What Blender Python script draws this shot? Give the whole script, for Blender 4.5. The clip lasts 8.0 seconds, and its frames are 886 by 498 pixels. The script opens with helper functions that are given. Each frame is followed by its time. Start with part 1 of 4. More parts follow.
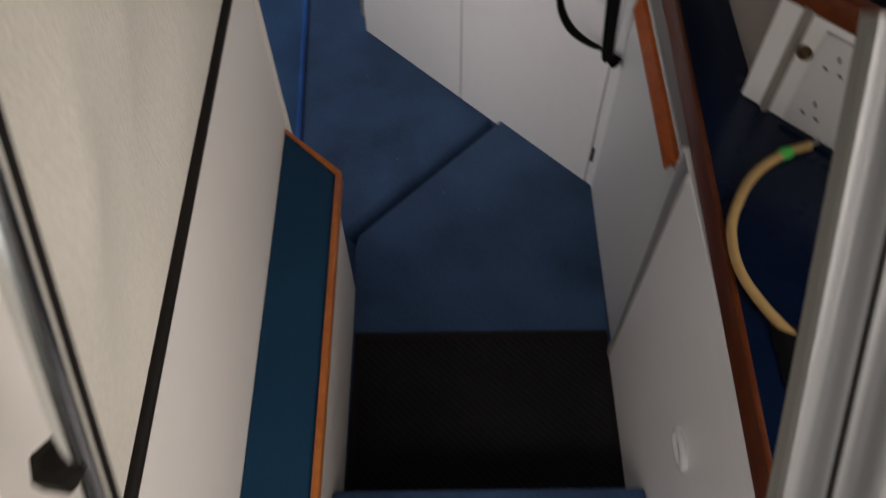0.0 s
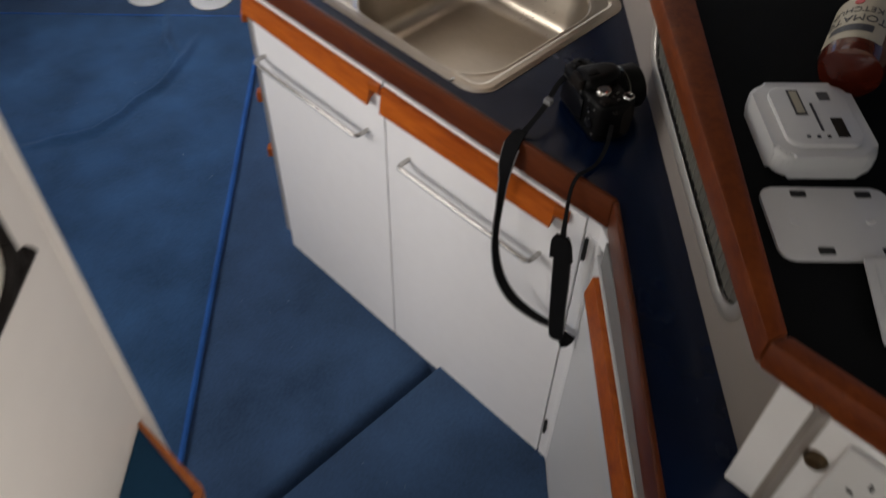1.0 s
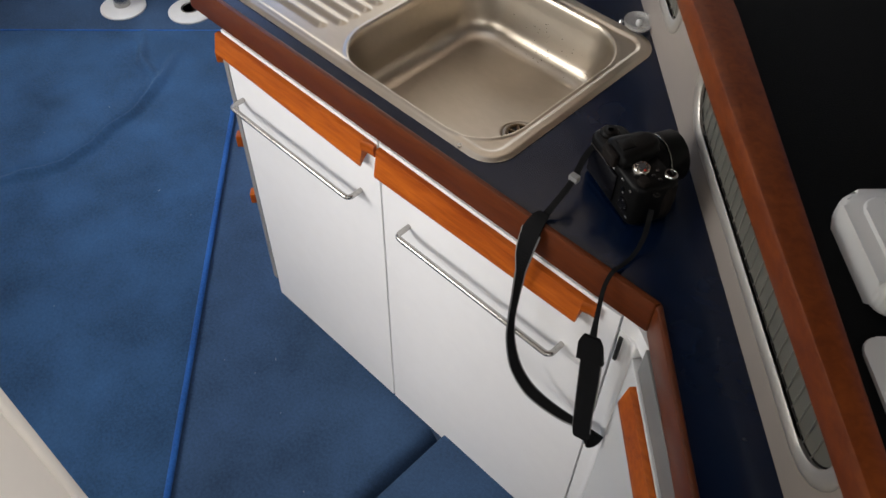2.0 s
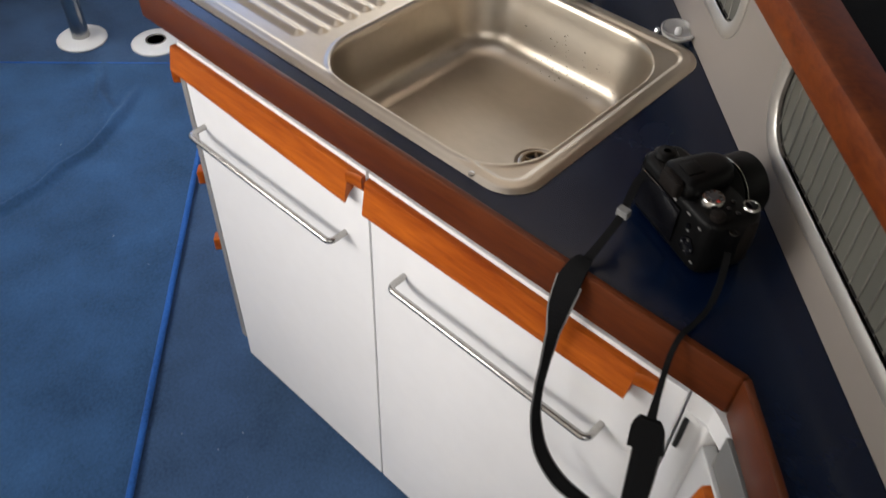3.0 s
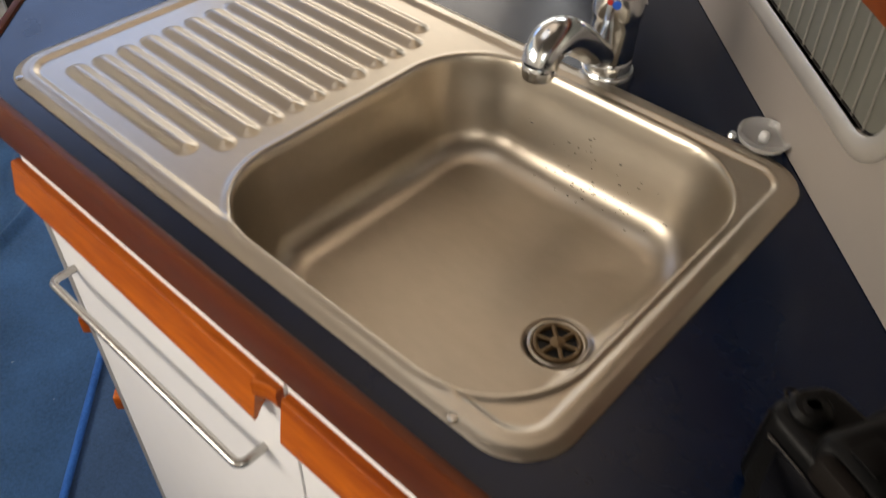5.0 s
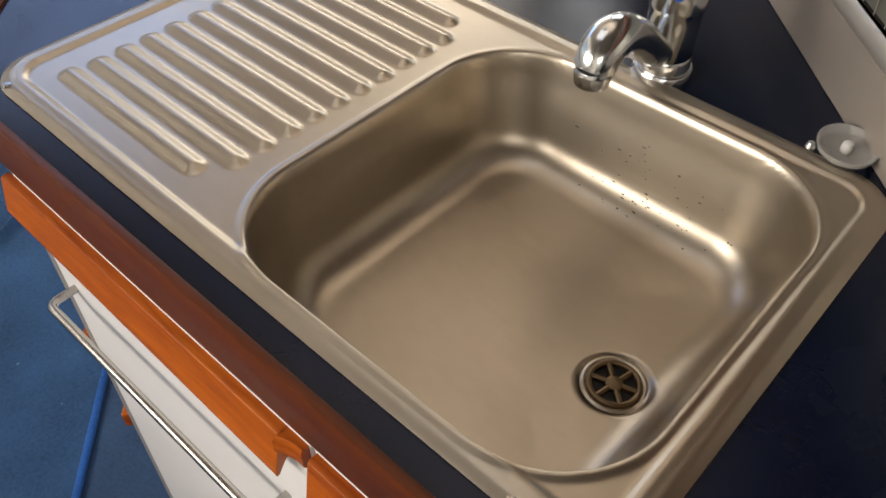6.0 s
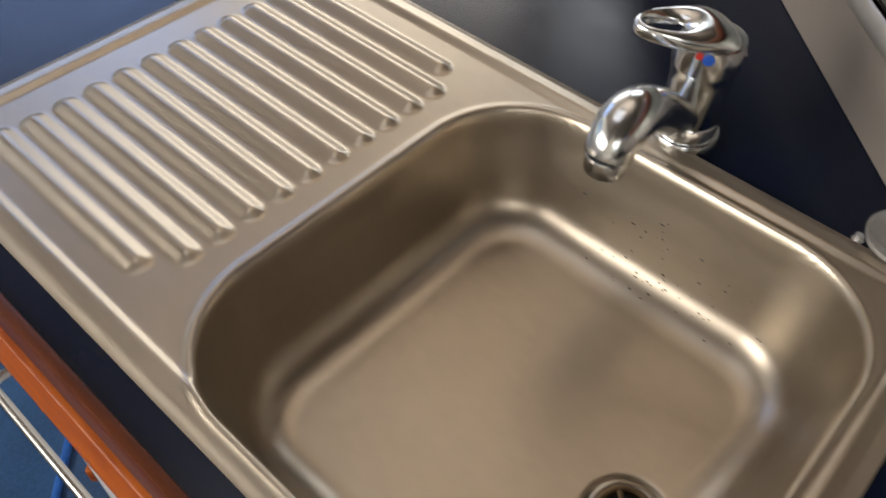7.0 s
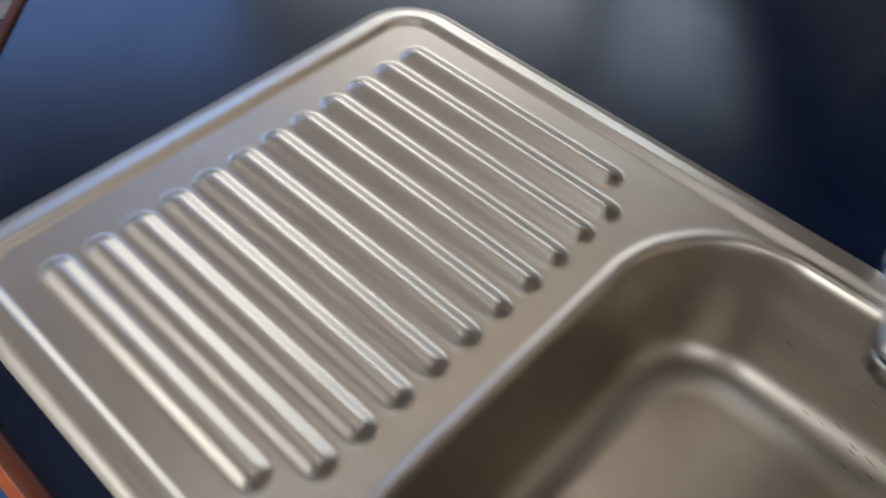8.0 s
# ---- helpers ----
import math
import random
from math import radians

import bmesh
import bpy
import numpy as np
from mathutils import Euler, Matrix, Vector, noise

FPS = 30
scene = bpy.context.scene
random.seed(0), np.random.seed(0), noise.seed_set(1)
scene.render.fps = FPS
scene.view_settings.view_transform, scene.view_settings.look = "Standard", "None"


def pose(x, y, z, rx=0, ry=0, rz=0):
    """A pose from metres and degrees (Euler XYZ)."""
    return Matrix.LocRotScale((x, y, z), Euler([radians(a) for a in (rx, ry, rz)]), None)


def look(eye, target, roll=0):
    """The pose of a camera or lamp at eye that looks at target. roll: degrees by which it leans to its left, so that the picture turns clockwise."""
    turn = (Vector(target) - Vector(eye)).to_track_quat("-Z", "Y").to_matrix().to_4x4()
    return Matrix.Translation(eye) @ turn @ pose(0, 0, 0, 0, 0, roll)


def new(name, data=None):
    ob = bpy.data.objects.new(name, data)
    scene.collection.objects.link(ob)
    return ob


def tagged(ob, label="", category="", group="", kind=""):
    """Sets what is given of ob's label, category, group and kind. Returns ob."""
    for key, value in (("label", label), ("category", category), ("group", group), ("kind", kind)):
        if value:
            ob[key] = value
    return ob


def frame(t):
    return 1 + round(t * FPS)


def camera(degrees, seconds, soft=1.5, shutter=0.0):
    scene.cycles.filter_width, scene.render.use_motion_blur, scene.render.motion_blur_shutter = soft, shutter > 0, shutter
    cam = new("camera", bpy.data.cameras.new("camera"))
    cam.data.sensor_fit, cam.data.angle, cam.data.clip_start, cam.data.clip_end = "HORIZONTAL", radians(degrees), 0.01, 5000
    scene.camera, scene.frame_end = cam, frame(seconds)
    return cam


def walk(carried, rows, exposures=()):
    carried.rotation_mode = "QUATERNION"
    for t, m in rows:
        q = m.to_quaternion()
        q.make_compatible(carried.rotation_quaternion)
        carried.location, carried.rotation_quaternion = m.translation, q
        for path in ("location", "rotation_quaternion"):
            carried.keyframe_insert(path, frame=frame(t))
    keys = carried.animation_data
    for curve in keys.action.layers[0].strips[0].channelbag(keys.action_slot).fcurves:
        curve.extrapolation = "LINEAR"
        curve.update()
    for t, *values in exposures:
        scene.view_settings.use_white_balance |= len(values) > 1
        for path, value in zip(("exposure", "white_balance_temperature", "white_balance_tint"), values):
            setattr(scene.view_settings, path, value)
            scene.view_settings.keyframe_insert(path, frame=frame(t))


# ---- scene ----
cam = camera(57.2, 8.0, 1.5, 0.5)
PATH = [
    (0, (1.208, -1.29, 1.918), (0.448, -0.539, 0.227), -1.0),
    (0.5, (1.111, -1.069, 1.909), (0.211, -0.383, 0.26), -3.2),
    (1, (0.953, -0.813, 1.788), (0.038, 0.129, 0.28), 1.4),
    (1.2, (0.876, -0.741, 1.77), (-0.003, 0.219, 0.251), 1.4),
    (2.5, (0.71, -0.605, 1.681), (-0.178, 0.312, 0.142), 1.2),
    (3, (0.609, -0.539, 1.548), (-0.299, 0.49, 0.093), 2.5),
    (3.5, (0.561, -0.53, 1.538), (-0.246, 0.571, 0.076), 4.7),
    (4, (0.535, -0.487, 1.521), (-0.302, 0.644, 0.099), 1.7),
    (4.5, (0.455, -0.339, 1.373), (-0.477, 0.804, 0.022), 2.8),
    (5, (0.347, -0.217, 1.376), (-0.59, 0.865, -0.02), 2.0),
    (5.2, (0.321, -0.187, 1.388), (-0.613, 0.889, -0.016), 1.2),
    (6.3, (0.25, -0.14, 1.344), (-0.647, 0.879, -0.125), 1.6),
    (6.5, (0.242, -0.108, 1.345), (-0.637, 0.912, -0.134), 2.3),
    (7, (0.169, -0.048, 1.352), (-0.696, 0.931, -0.161), 1.5),
    (7.5, (0.081, -0.041, 1.333), (-0.694, 0.984, -0.199), 3.1),
    (8, (-0.054, 0.009, 1.317), (-0.875, 0.976, -0.229), 3.7),
]
EXPOSURES = [(0.0, -0.75, 6600, 15), (1.0, -0.22, 6600, 12), (1.6, 0.15, 6500, 10), (2.5, 0.42, 6500, 10), (3.5, 0.42, 6700, 11), (4.2, 0.25, 6850, 11), (5.0, 0.28, 7450, 11), (6.5, 0.26, 7200, 11), (7.5, 0.16, 6450, 10), (8.0, 0.20, 5800, 8)]
walk(cam, [(t, look(eye, target, roll)) for t, eye, target, roll in PATH], EXPOSURES)

S2 = math.sqrt(0.5)

# ---- light ----
world = bpy.data.worlds.new("world")
scene.world = world
world.use_nodes = True
wn = world.node_tree.nodes
sky = wn.new("ShaderNodeTexSky")
sky.sky_type, sky.sun_disc = "NISHITA", False
sky.sun_elevation, sky.sun_rotation = radians(38), radians(200)
wn["Background"].inputs["Strength"].default_value = 0.1
world.node_tree.links.new(sky.outputs[0], wn["Background"].inputs["Color"])

sun = new("sun", bpy.data.lights.new("sun", "SUN"))
sun.data.energy, sun.data.angle, sun.data.color = 1.0, radians(12), (1, 0.96, 0.9)
sun.matrix_world = look((2.0, -3.0, 4.5), (0, 0, 0))


def uv(u, v, z=None):
    """The boat's own axes: u along the passage towards the door, v across it."""
    x, y = (u + v) * S2, (v - u) * S2
    return (x, y) if z is None else (x, y, z)


def window_light(name, place, aim, wide, high, power, colour=(1, 1, 1)):
    lamp = new(name, bpy.data.lights.new(name, "AREA"))
    lamp.data.shape, lamp.data.size, lamp.data.size_y = "RECTANGLE", wide, high
    lamp.data.energy, lamp.data.color = power, colour
    lamp.matrix_world = look(place, aim)
    return lamp


window_light("window_light_door", uv(3.7, 0.1, 2.35), uv(0.3, 0.0, 0.5), 1.8, 1.4, 32, (1.0, 0.95, 0.88))
window_light("port_side_light", uv(0.55, -1.60, 1.45), uv(0.25, 0.3, 0.75), 1.5, 0.65, 12.0, (1.0, 0.96, 0.91)).data.spread = radians(115)
window_light("window_light_front", uv(-1.92, -0.97, 1.72), uv(-0.9, -0.85, 0.3), 1.00, 0.50, 2.3, (0.32, 0.50, 1.0)).data.spread = radians(105)
window_light("window_light_front", uv(-1.92, 0.04, 1.41), uv(-0.8, -0.4, 0.4), 0.82, 0.56, 2.2, (1.0, 0.97, 0.94)).data.spread = radians(120)
window_light("window_light_front", uv(-1.92, 0.82, 1.72), uv(-0.4, 0.4, 0.9), 0.58, 0.50, 0.9, (0.90, 0.95, 1.0)).data.spread = radians(105)
# unseen fill lamp added forward to brighten only the rug
window_light("port_side_light", uv(-1.15, -1.60, 1.45), uv(-1.25, -0.85, 0.0), 1.1, 0.60, 3.8, (1.0, 0.98, 0.94)).data.spread = radians(80)
# unseen fill lamp aimed up to brighten the ceiling mirrored in the bowl
window_light("ceiling_fill_starboard", uv(-0.8, 1.17, 1.65), uv(-1.1, 0.0, 2.05), 1.1, 0.36, 27.0, (1.0, 0.95, 0.88)).data.spread = radians(88)
window_light("window_light_quarter", uv(1.95, 1.17, 1.72), uv(1.5, -0.42, 1.05), 1.0, 0.6, 9.5, (1.0, 0.95, 0.88)).data.spread = radians(80)
# unseen fill lamp overhead, in an opening added to the ceiling
window_light("overhead_fill", uv(-0.38, -0.22, 2.29), uv(-0.38, -0.22, 0), 0.78, 0.62, 1.3, (1.0, 0.95, 0.88))


# ---- materials ----
def material(name, colour, rough=0.5, metal=0.0, vary=0.12, grain=60.0, bump=0.1, bump_scale=200.0, stretch=(1, 1, 1), large=4.0, rough_vary=0.1, coat=0.0, per_object=0.0):
    m = bpy.data.materials.new(name)
    m.use_nodes = True
    nt = m.node_tree
    n, l = nt.nodes, nt.links
    bsdf = n["Principled BSDF"]
    co = n.new("ShaderNodeTexCoord")
    mp = n.new("ShaderNodeMapping")
    mp.inputs["Scale"].default_value = stretch
    l.new(co.outputs["Object"], mp.inputs["Vector"])
    fine, big, rel = (n.new("ShaderNodeTexNoise") for _ in range(3))
    for tex, sc, det in ((fine, grain, 4), (big, large, 3), (rel, bump_scale, 2)):
        tex.inputs["Scale"].default_value, tex.inputs["Detail"].default_value = sc, det
        l.new(mp.outputs[0], tex.inputs["Vector"])
    mix = n.new("ShaderNodeMath")
    mix.operation = "MULTIPLY_ADD"
    mix.inputs[1].default_value = 0.5
    half = n.new("ShaderNodeMath")
    half.operation = "MULTIPLY"
    half.inputs[1].default_value = 0.5
    l.new(big.outputs["Fac"], half.inputs[0])
    l.new(fine.outputs["Fac"], mix.inputs[0])
    l.new(half.outputs[0], mix.inputs[2])
    ramp = n.new("ShaderNodeValToRGB")
    c = Vector(colour)
    ramp.color_ramp.elements[0].position, ramp.color_ramp.elements[1].position = 0.3, 0.7
    ramp.color_ramp.elements[0].color = (*(c * (1 - vary)), 1)
    ramp.color_ramp.elements[1].color = (*(c * (1 + vary)), 1)
    l.new(mix.outputs[0], ramp.inputs[0])
    l.new(ramp.outputs[0], bsdf.inputs["Base Color"])
    rr = n.new("ShaderNodeMapRange")
    rr.inputs["To Min"].default_value, rr.inputs["To Max"].default_value = max(0.02, rough - rough_vary), min(1, rough + rough_vary)
    l.new(mix.outputs[0], rr.inputs["Value"])
    l.new(rr.outputs[0], bsdf.inputs["Roughness"])
    bsdf.inputs["Metallic"].default_value = metal
    bsdf.inputs["Coat Weight"].default_value = coat
    bsdf.inputs["Coat Roughness"].default_value = 0.15
    if bump:
        bp = n.new("ShaderNodeBump")
        bp.inputs["Strength"].default_value, bp.inputs["Distance"].default_value = bump, 0.002
        l.new(rel.outputs["Fac"], bp.inputs["Height"])
        l.new(bp.outputs[0], bsdf.inputs["Normal"])
    return m


def carpet(name, colour, dark):
    m = material(name, colour, 0.95, vary=0.55, grain=130, bump=1.0, bump_scale=500, large=5, rough_vary=0.04)
    b = m.node_tree.nodes["Principled BSDF"]
    b.inputs["Specular IOR Level"].default_value = 0.15
    for x in m.node_tree.nodes:
        if x.type == "TEX_NOISE" and x.inputs["Scale"].default_value == 130:
            x.inputs["Detail"].default_value, x.inputs["Roughness"].default_value = 8, 0.75
    b.inputs["Sheen Weight"].default_value = 0.06
    return m


def matt(name, *args, **kw):
    m = material(name, *args, **kw)
    m.node_tree.nodes["Principled BSDF"].inputs["Specular IOR Level"].default_value = 0.12
    return m


def glossy(name, *args, **kw):
    m = material(name, *args, **kw)
    m.node_tree.nodes["Principled BSDF"].inputs["Specular IOR Level"].default_value = 0.32
    return m


def glass(name, colour=(1, 1, 1), rough=0.03):
    m = bpy.data.materials.new(name)
    m.use_nodes = True
    b = m.node_tree.nodes["Principled BSDF"]
    b.inputs["Base Color"].default_value = (*colour, 1)
    b.inputs["Transmission Weight"].default_value, b.inputs["Roughness"].default_value, b.inputs["IOR"].default_value = 1, rough, 1.45
    return m


CARPET = carpet("floor_carpet", (0.033, 0.070, 0.142), 0.6)
RUG = carpet("rug_carpet", (0.026, 0.072, 0.158), 0.6)
PIPING = carpet("rug_piping", (0.02, 0.10, 0.34), 0.6)
MAT = carpet("doormat_fibre", (0.008, 0.008, 0.009), 0.6)
RUBBER = matt("black_rubber", (0.010, 0.008, 0.007), 0.6, vary=0.2, bump=0.15)
WHITE = material("white_laminate", (0.79, 0.79, 0.80), 0.32, vary=0.025, grain=30, bump=0.03, bump_scale=90)
# white laminate darkened for the angled cabinet's shade; also the leaflet's grey print
SHADEGREY = material("shade_and_print_grey", (0.56, 0.57, 0.58), 0.4, vary=0.03, bump=0.04, bump_scale=90)
CREAM = material("cream_gelcoat", (0.70, 0.66, 0.61), 0.4, vary=0.03, grain=20, bump=0.06, bump_scale=60)
LINER = material("woven_vinyl_liner", (0.64, 0.605, 0.52), 0.55, vary=0.10, grain=160, bump=1.0, bump_scale=260, large=3, stretch=(1, 1, 0.35))
BLUELAM = glossy("navy_laminate", (0.0012, 0.0062, 0.0235), 0.24, vary=0.14, grain=26, bump=0.05, bump_scale=350, large=7, rough_vary=0.12)
LEDGEBLUE = matt("blue_ledge_covering", (0.007, 0.036, 0.075), 0.75, vary=0.15, grain=200, bump=0.3, bump_scale=500)
SHELFTOP = matt("black_shelf_covering", (0.003, 0.0035, 0.004), 0.9, vary=0.2, grain=200, bump=0.3, bump_scale=500)


def wood(name, light, dark, axis, rough=0.40):
    m = material(name, light, rough, vary=0.1, grain=30, bump=0.06, bump_scale=160, stretch=axis, coat=0.03)
    nt = m.node_tree
    nt.nodes["Principled BSDF"].inputs["Specular IOR Level"].default_value = 0.22
    ramp = [x for x in nt.nodes if x.type == "VALTORGB"][0]
    ramp.color_ramp.elements[0].color, ramp.color_ramp.elements[1].color = (*dark, 1), (*light, 1)
    for x in nt.nodes:
        if x.type == "TEX_NOISE":
            x.inputs["Distortion"].default_value = 0.6
    return m


LIP = wood("orange_mahogany", (0.46, 0.110, 0.009), (0.21, 0.034, 0.003), (0.6, 5, 5))
TRIM = wood("red_mahogany", (0.120, 0.028, 0.0065), (0.060, 0.013, 0.003), (0.6, 5, 5))
SHELFWOOD = wood("brown_mahogany", (0.190, 0.044, 0.008), (0.085, 0.016, 0.004), (3, 3, 5))
EDGE = wood("orange_edging", (0.45, 0.15, 0.035), (0.30, 0.08, 0.02), (2, 2, 2))
STEEL = material("brushed_steel", (0.48, 0.425, 0.35), 0.36, metal=1.0, vary=0.05, grain=60, bump=0.02, bump_scale=300, stretch=(0.7, 1.4, 1.4), large=9, rough_vary=0.03)
SATIN = material("satin_nickel", (0.44, 0.43, 0.41), 0.24, metal=1.0, vary=0.05, bump=0.02)
CHROME = material("chrome", (0.70, 0.725, 0.75), 0.17, metal=1.0, vary=0.03, bump=0.02, bump_scale=40, rough_vary=0.04)
ALU = material("aluminium_extrusion", (0.20, 0.20, 0.197), 0.5, metal=0.3, vary=0.06, bump=0.05, stretch=(4, 4, 0.3))
BRASSY = material("dull_drain_brass", (0.19, 0.135, 0.08), 0.45, metal=1.0, vary=0.15, bump=0.05)
RIM = material("satin_rim", (0.50, 0.475, 0.44), 0.36, metal=0.6, vary=0.05, bump=0.03)
SPECK = material("dirty_water", (0.11, 0.098, 0.08), 0.25, vary=0.2, bump=0)
DARK = material("dark_hole", (0.01, 0.01, 0.01), 0.8, vary=0.1)
BLACKPLASTIC = matt("black_camera_plastic", (0.0035, 0.0035, 0.0037), 0.42, vary=0.15, bump=0.15, bump_scale=900)
GLOSSBLACK = material("gloss_black", (0.004, 0.004, 0.005), 0.12, vary=0.1, bump=0.0)
WEB = matt("black_webbing", (0.005, 0.005, 0.0055), 0.85, vary=0.25, grain=500, bump=0.6, bump_scale=900)
WEBGREY = material("grey_strap_backing", (0.20, 0.20, 0.20), 0.85, vary=0.15, grain=400, bump=0.5, bump_scale=900)
PLASTIC = material("white_plastic", (0.60, 0.605, 0.61), 0.35, vary=0.02, bump=0.03)
HOSE = material("tan_rubber_hose", (0.42, 0.27, 0.10), 0.5, vary=0.15, bump=0.1)
GREEN = material("green_tape", (0.06, 0.42, 0.06), 0.5, vary=0.1)
WIRE = material("dull_wire", (0.42, 0.41, 0.38), 0.35, metal=0.9, vary=0.05, bump=0)
GREYBACK = material("dull_metal_back", (0.20, 0.198, 0.172), 0.34, metal=0.5, vary=0.12, grain=20, bump=0.08, bump_scale=30)
CLEAR = glass("clear_plastic", (0.95, 0.95, 0.94), 0.10)
CLEAR.node_tree.nodes["Principled BSDF"].inputs["Transmission Weight"].default_value = 0.75
PANELGREY = material("grey_splash_laminate", (0.255, 0.225, 0.202), 0.42, vary=0.04, bump=0.05, bump_scale=90)
WALLPAINT = material("cabin_paint", (0.62, 0.60, 0.56), 0.6, vary=0.04, bump=0.05)
HULLSIDE = material("hull_lining", (0.22, 0.19, 0.15), 0.8, vary=0.12, bump=0.1)
HEADLINING = material("tan_headlining", (0.33, 0.285, 0.25), 0.8, vary=0.08, bump=0.1)
KETCHUP = material("red_sauce_bottle", (0.065, 0.009, 0.004), 0.12, vary=0.12, bump=0.0, coat=0.5)
LABELCREAM = material("label_paper", (0.42, 0.38, 0.29), 0.5, vary=0.05)
REDPAINT = material("red_mark", (0.45, 0.03, 0.02), 0.4)
BLUEPAINT = material("blue_mark", (0.02, 0.10, 0.50), 0.3)
INK = material("dark_print", (0.03, 0.03, 0.035), 0.5)


# ---- builders ----
def thing(name, label, category, place=(0, 0, 0), group="", kind=""):
    ob = new(name)
    ob.location = place
    return tagged(ob, label, category, group, kind)


def link(name, bm, mat, parent=None, label="", smooth=False, angle=40):
    bmesh.ops.recalc_face_normals(bm, faces=bm.faces)
    me = bpy.data.meshes.new(name)
    bm.to_mesh(me)
    bm.free()
    me.materials.append(mat)
    if smooth:
        me.shade_smooth()
        me.set_sharp_from_angle(angle=radians(angle))
    ob = new(name, me)
    if parent is not None:
        ob.parent = parent
        if parent.type == "EMPTY":
            ob.matrix_parent_inverse = Matrix.Translation(-parent.location)
    if label:
        ob["label"] = label
    return ob


part = link


def prism(poly, z0, z1, bevel=0.0, segs=2, bm=None):
    bm = bm or bmesh.new()
    low = [bm.verts.new((x, y, z0)) for x, y in poly]
    high = [bm.verts.new((x, y, z1)) for x, y in poly]
    n = len(poly)
    faces = [bm.faces.new(low[::-1]), bm.faces.new(high)]
    faces += [bm.faces.new((low[i], low[(i + 1) % n], high[(i + 1) % n], high[i])) for i in range(n)]
    if bevel:
        edges = list({e for f in faces for e in f.edges})
        bmesh.ops.bevel(bm, geom=edges, offset=bevel, segments=segs, affect="EDGES", profile=0.5)
    return bm


def box(x0, x1, y0, y1, z0, z1, bevel=0.0, segs=2, bm=None):
    return prism([(x0, y0), (x1, y0), (x1, y1), (x0, y1)], z0, z1, bevel, segs, bm)


def uvbox(u0, u1, v0, v1, z0, z1, bevel=0.0, segs=2, bm=None):
    return prism([uv(u0, v0), uv(u1, v0), uv(u1, v1), uv(u0, v1)], z0, z1, bevel, segs, bm)


def spun(profile, place=(0, 0, 0), turn=None, segs=32, bm=None):
    """A turned piece from (radius, height) pairs."""
    bm = bm or bmesh.new()
    m = Matrix.Translation(place) @ (turn or Matrix())
    rings = []
    for r, h in profile:
        rings.append([bm.verts.new(m @ Vector((r * math.cos(a), r * math.sin(a), h))) for a in (2 * math.pi * i / segs for i in range(segs))])
    for a, b in zip(rings, rings[1:]):
        for i in range(segs):
            bm.faces.new((a[i], a[(i + 1) % segs], b[(i + 1) % segs], b[i]))
    bm.faces.new(rings[0][::-1])
    bm.faces.new(rings[-1])
    return bm


def smooth_line(points, steps=6, closed=False):
    pts = [Vector(p) for p in points]
    n, out = len(pts), []
    last = n if closed else n - 1
    for i in range(last):
        if closed:
            a, b, c, d = (pts[(i + k) % n] for k in (-1, 0, 1, 2))
        else:
            a, b, c, d = pts[max(i - 1, 0)], pts[i], pts[i + 1], pts[min(i + 2, n - 1)]
        for s in range(steps):
            t = s / steps
            out.append(0.5 * ((2 * b) + (c - a) * t + (2 * a - 5 * b + 4 * c - d) * t * t + (3 * b - a - 3 * c + d) * t ** 3))
    if not closed:
        out.append(pts[-1])
    return out


def tube(points, radius, segs=12, closed=False, bm=None, flat=None):
    """A tube along points; radius one number or one for each point; flat=(wide, thick, side) gives a strap."""
    bm = bm or bmesh.new()
    pts = [Vector(p) for p in points]
    n = len(pts)
    up = None
    rings = []
    for i, p in enumerate(pts):
        a, b = (pts[i - 1], pts[(i + 1) % n]) if closed else (pts[max(i - 1, 0)], pts[min(i + 1, n - 1)])
        d = (b - a).normalized()
        if flat:
            side = Vector(flat[2]) if not isinstance(flat[2], list) else Vector(flat[2][i])
            side = (side - d * side.dot(d)).normalized()
            nor = d.cross(side)
            w, t = (flat[0][i] if isinstance(flat[0], list) else flat[0]) / 2, flat[1] / 2
            ring = [p + side * w + nor * t, p - side * w + nor * t, p - side * w - nor * t, p + side * w - nor * t]
        else:
            if up is None:
                up = Vector((0, 0, 1)) if abs(d.z) < 0.9 else Vector((1, 0, 0))
            up = (up - d * up.dot(d)).normalized()
            side = d.cross(up)
            r = radius[i] if isinstance(radius, (list, tuple)) else radius
            ring = [p + (side * math.cos(k) + up * math.sin(k)) * r for k in (2 * math.pi * j / segs for j in range(segs))]
        rings.append([bm.verts.new(q) for q in ring])
    m = len(rings[0])
    pairs = list(zip(rings, rings[1:] + ([rings[0]] if closed else [])))
    for a, b in pairs[:n if closed else n - 1]:
        for i in range(m):
            bm.faces.new((a[i], a[(i + 1) % m], b[(i + 1) % m], b[i]))
    if not closed:
        bm.faces.new(rings[0][::-1])
        bm.faces.new(rings[-1])
    return bm


def round_rect(x0, x1, y0, y1, r, segs=8):
    pts = []
    for cx, cy, a0 in ((x1 - r, y1 - r, 0), (x0 + r, y1 - r, 90), (x0 + r, y0 + r, 180), (x1 - r, y0 + r, 270)):
        for i in range(segs + 1):
            a = radians(a0 + 90 * i / segs)
            pts.append((cx + r * math.cos(a), cy + r * math.sin(a)))
    return pts


def structure(ob, label, category):
    return tagged(ob, label, category, kind="structure")


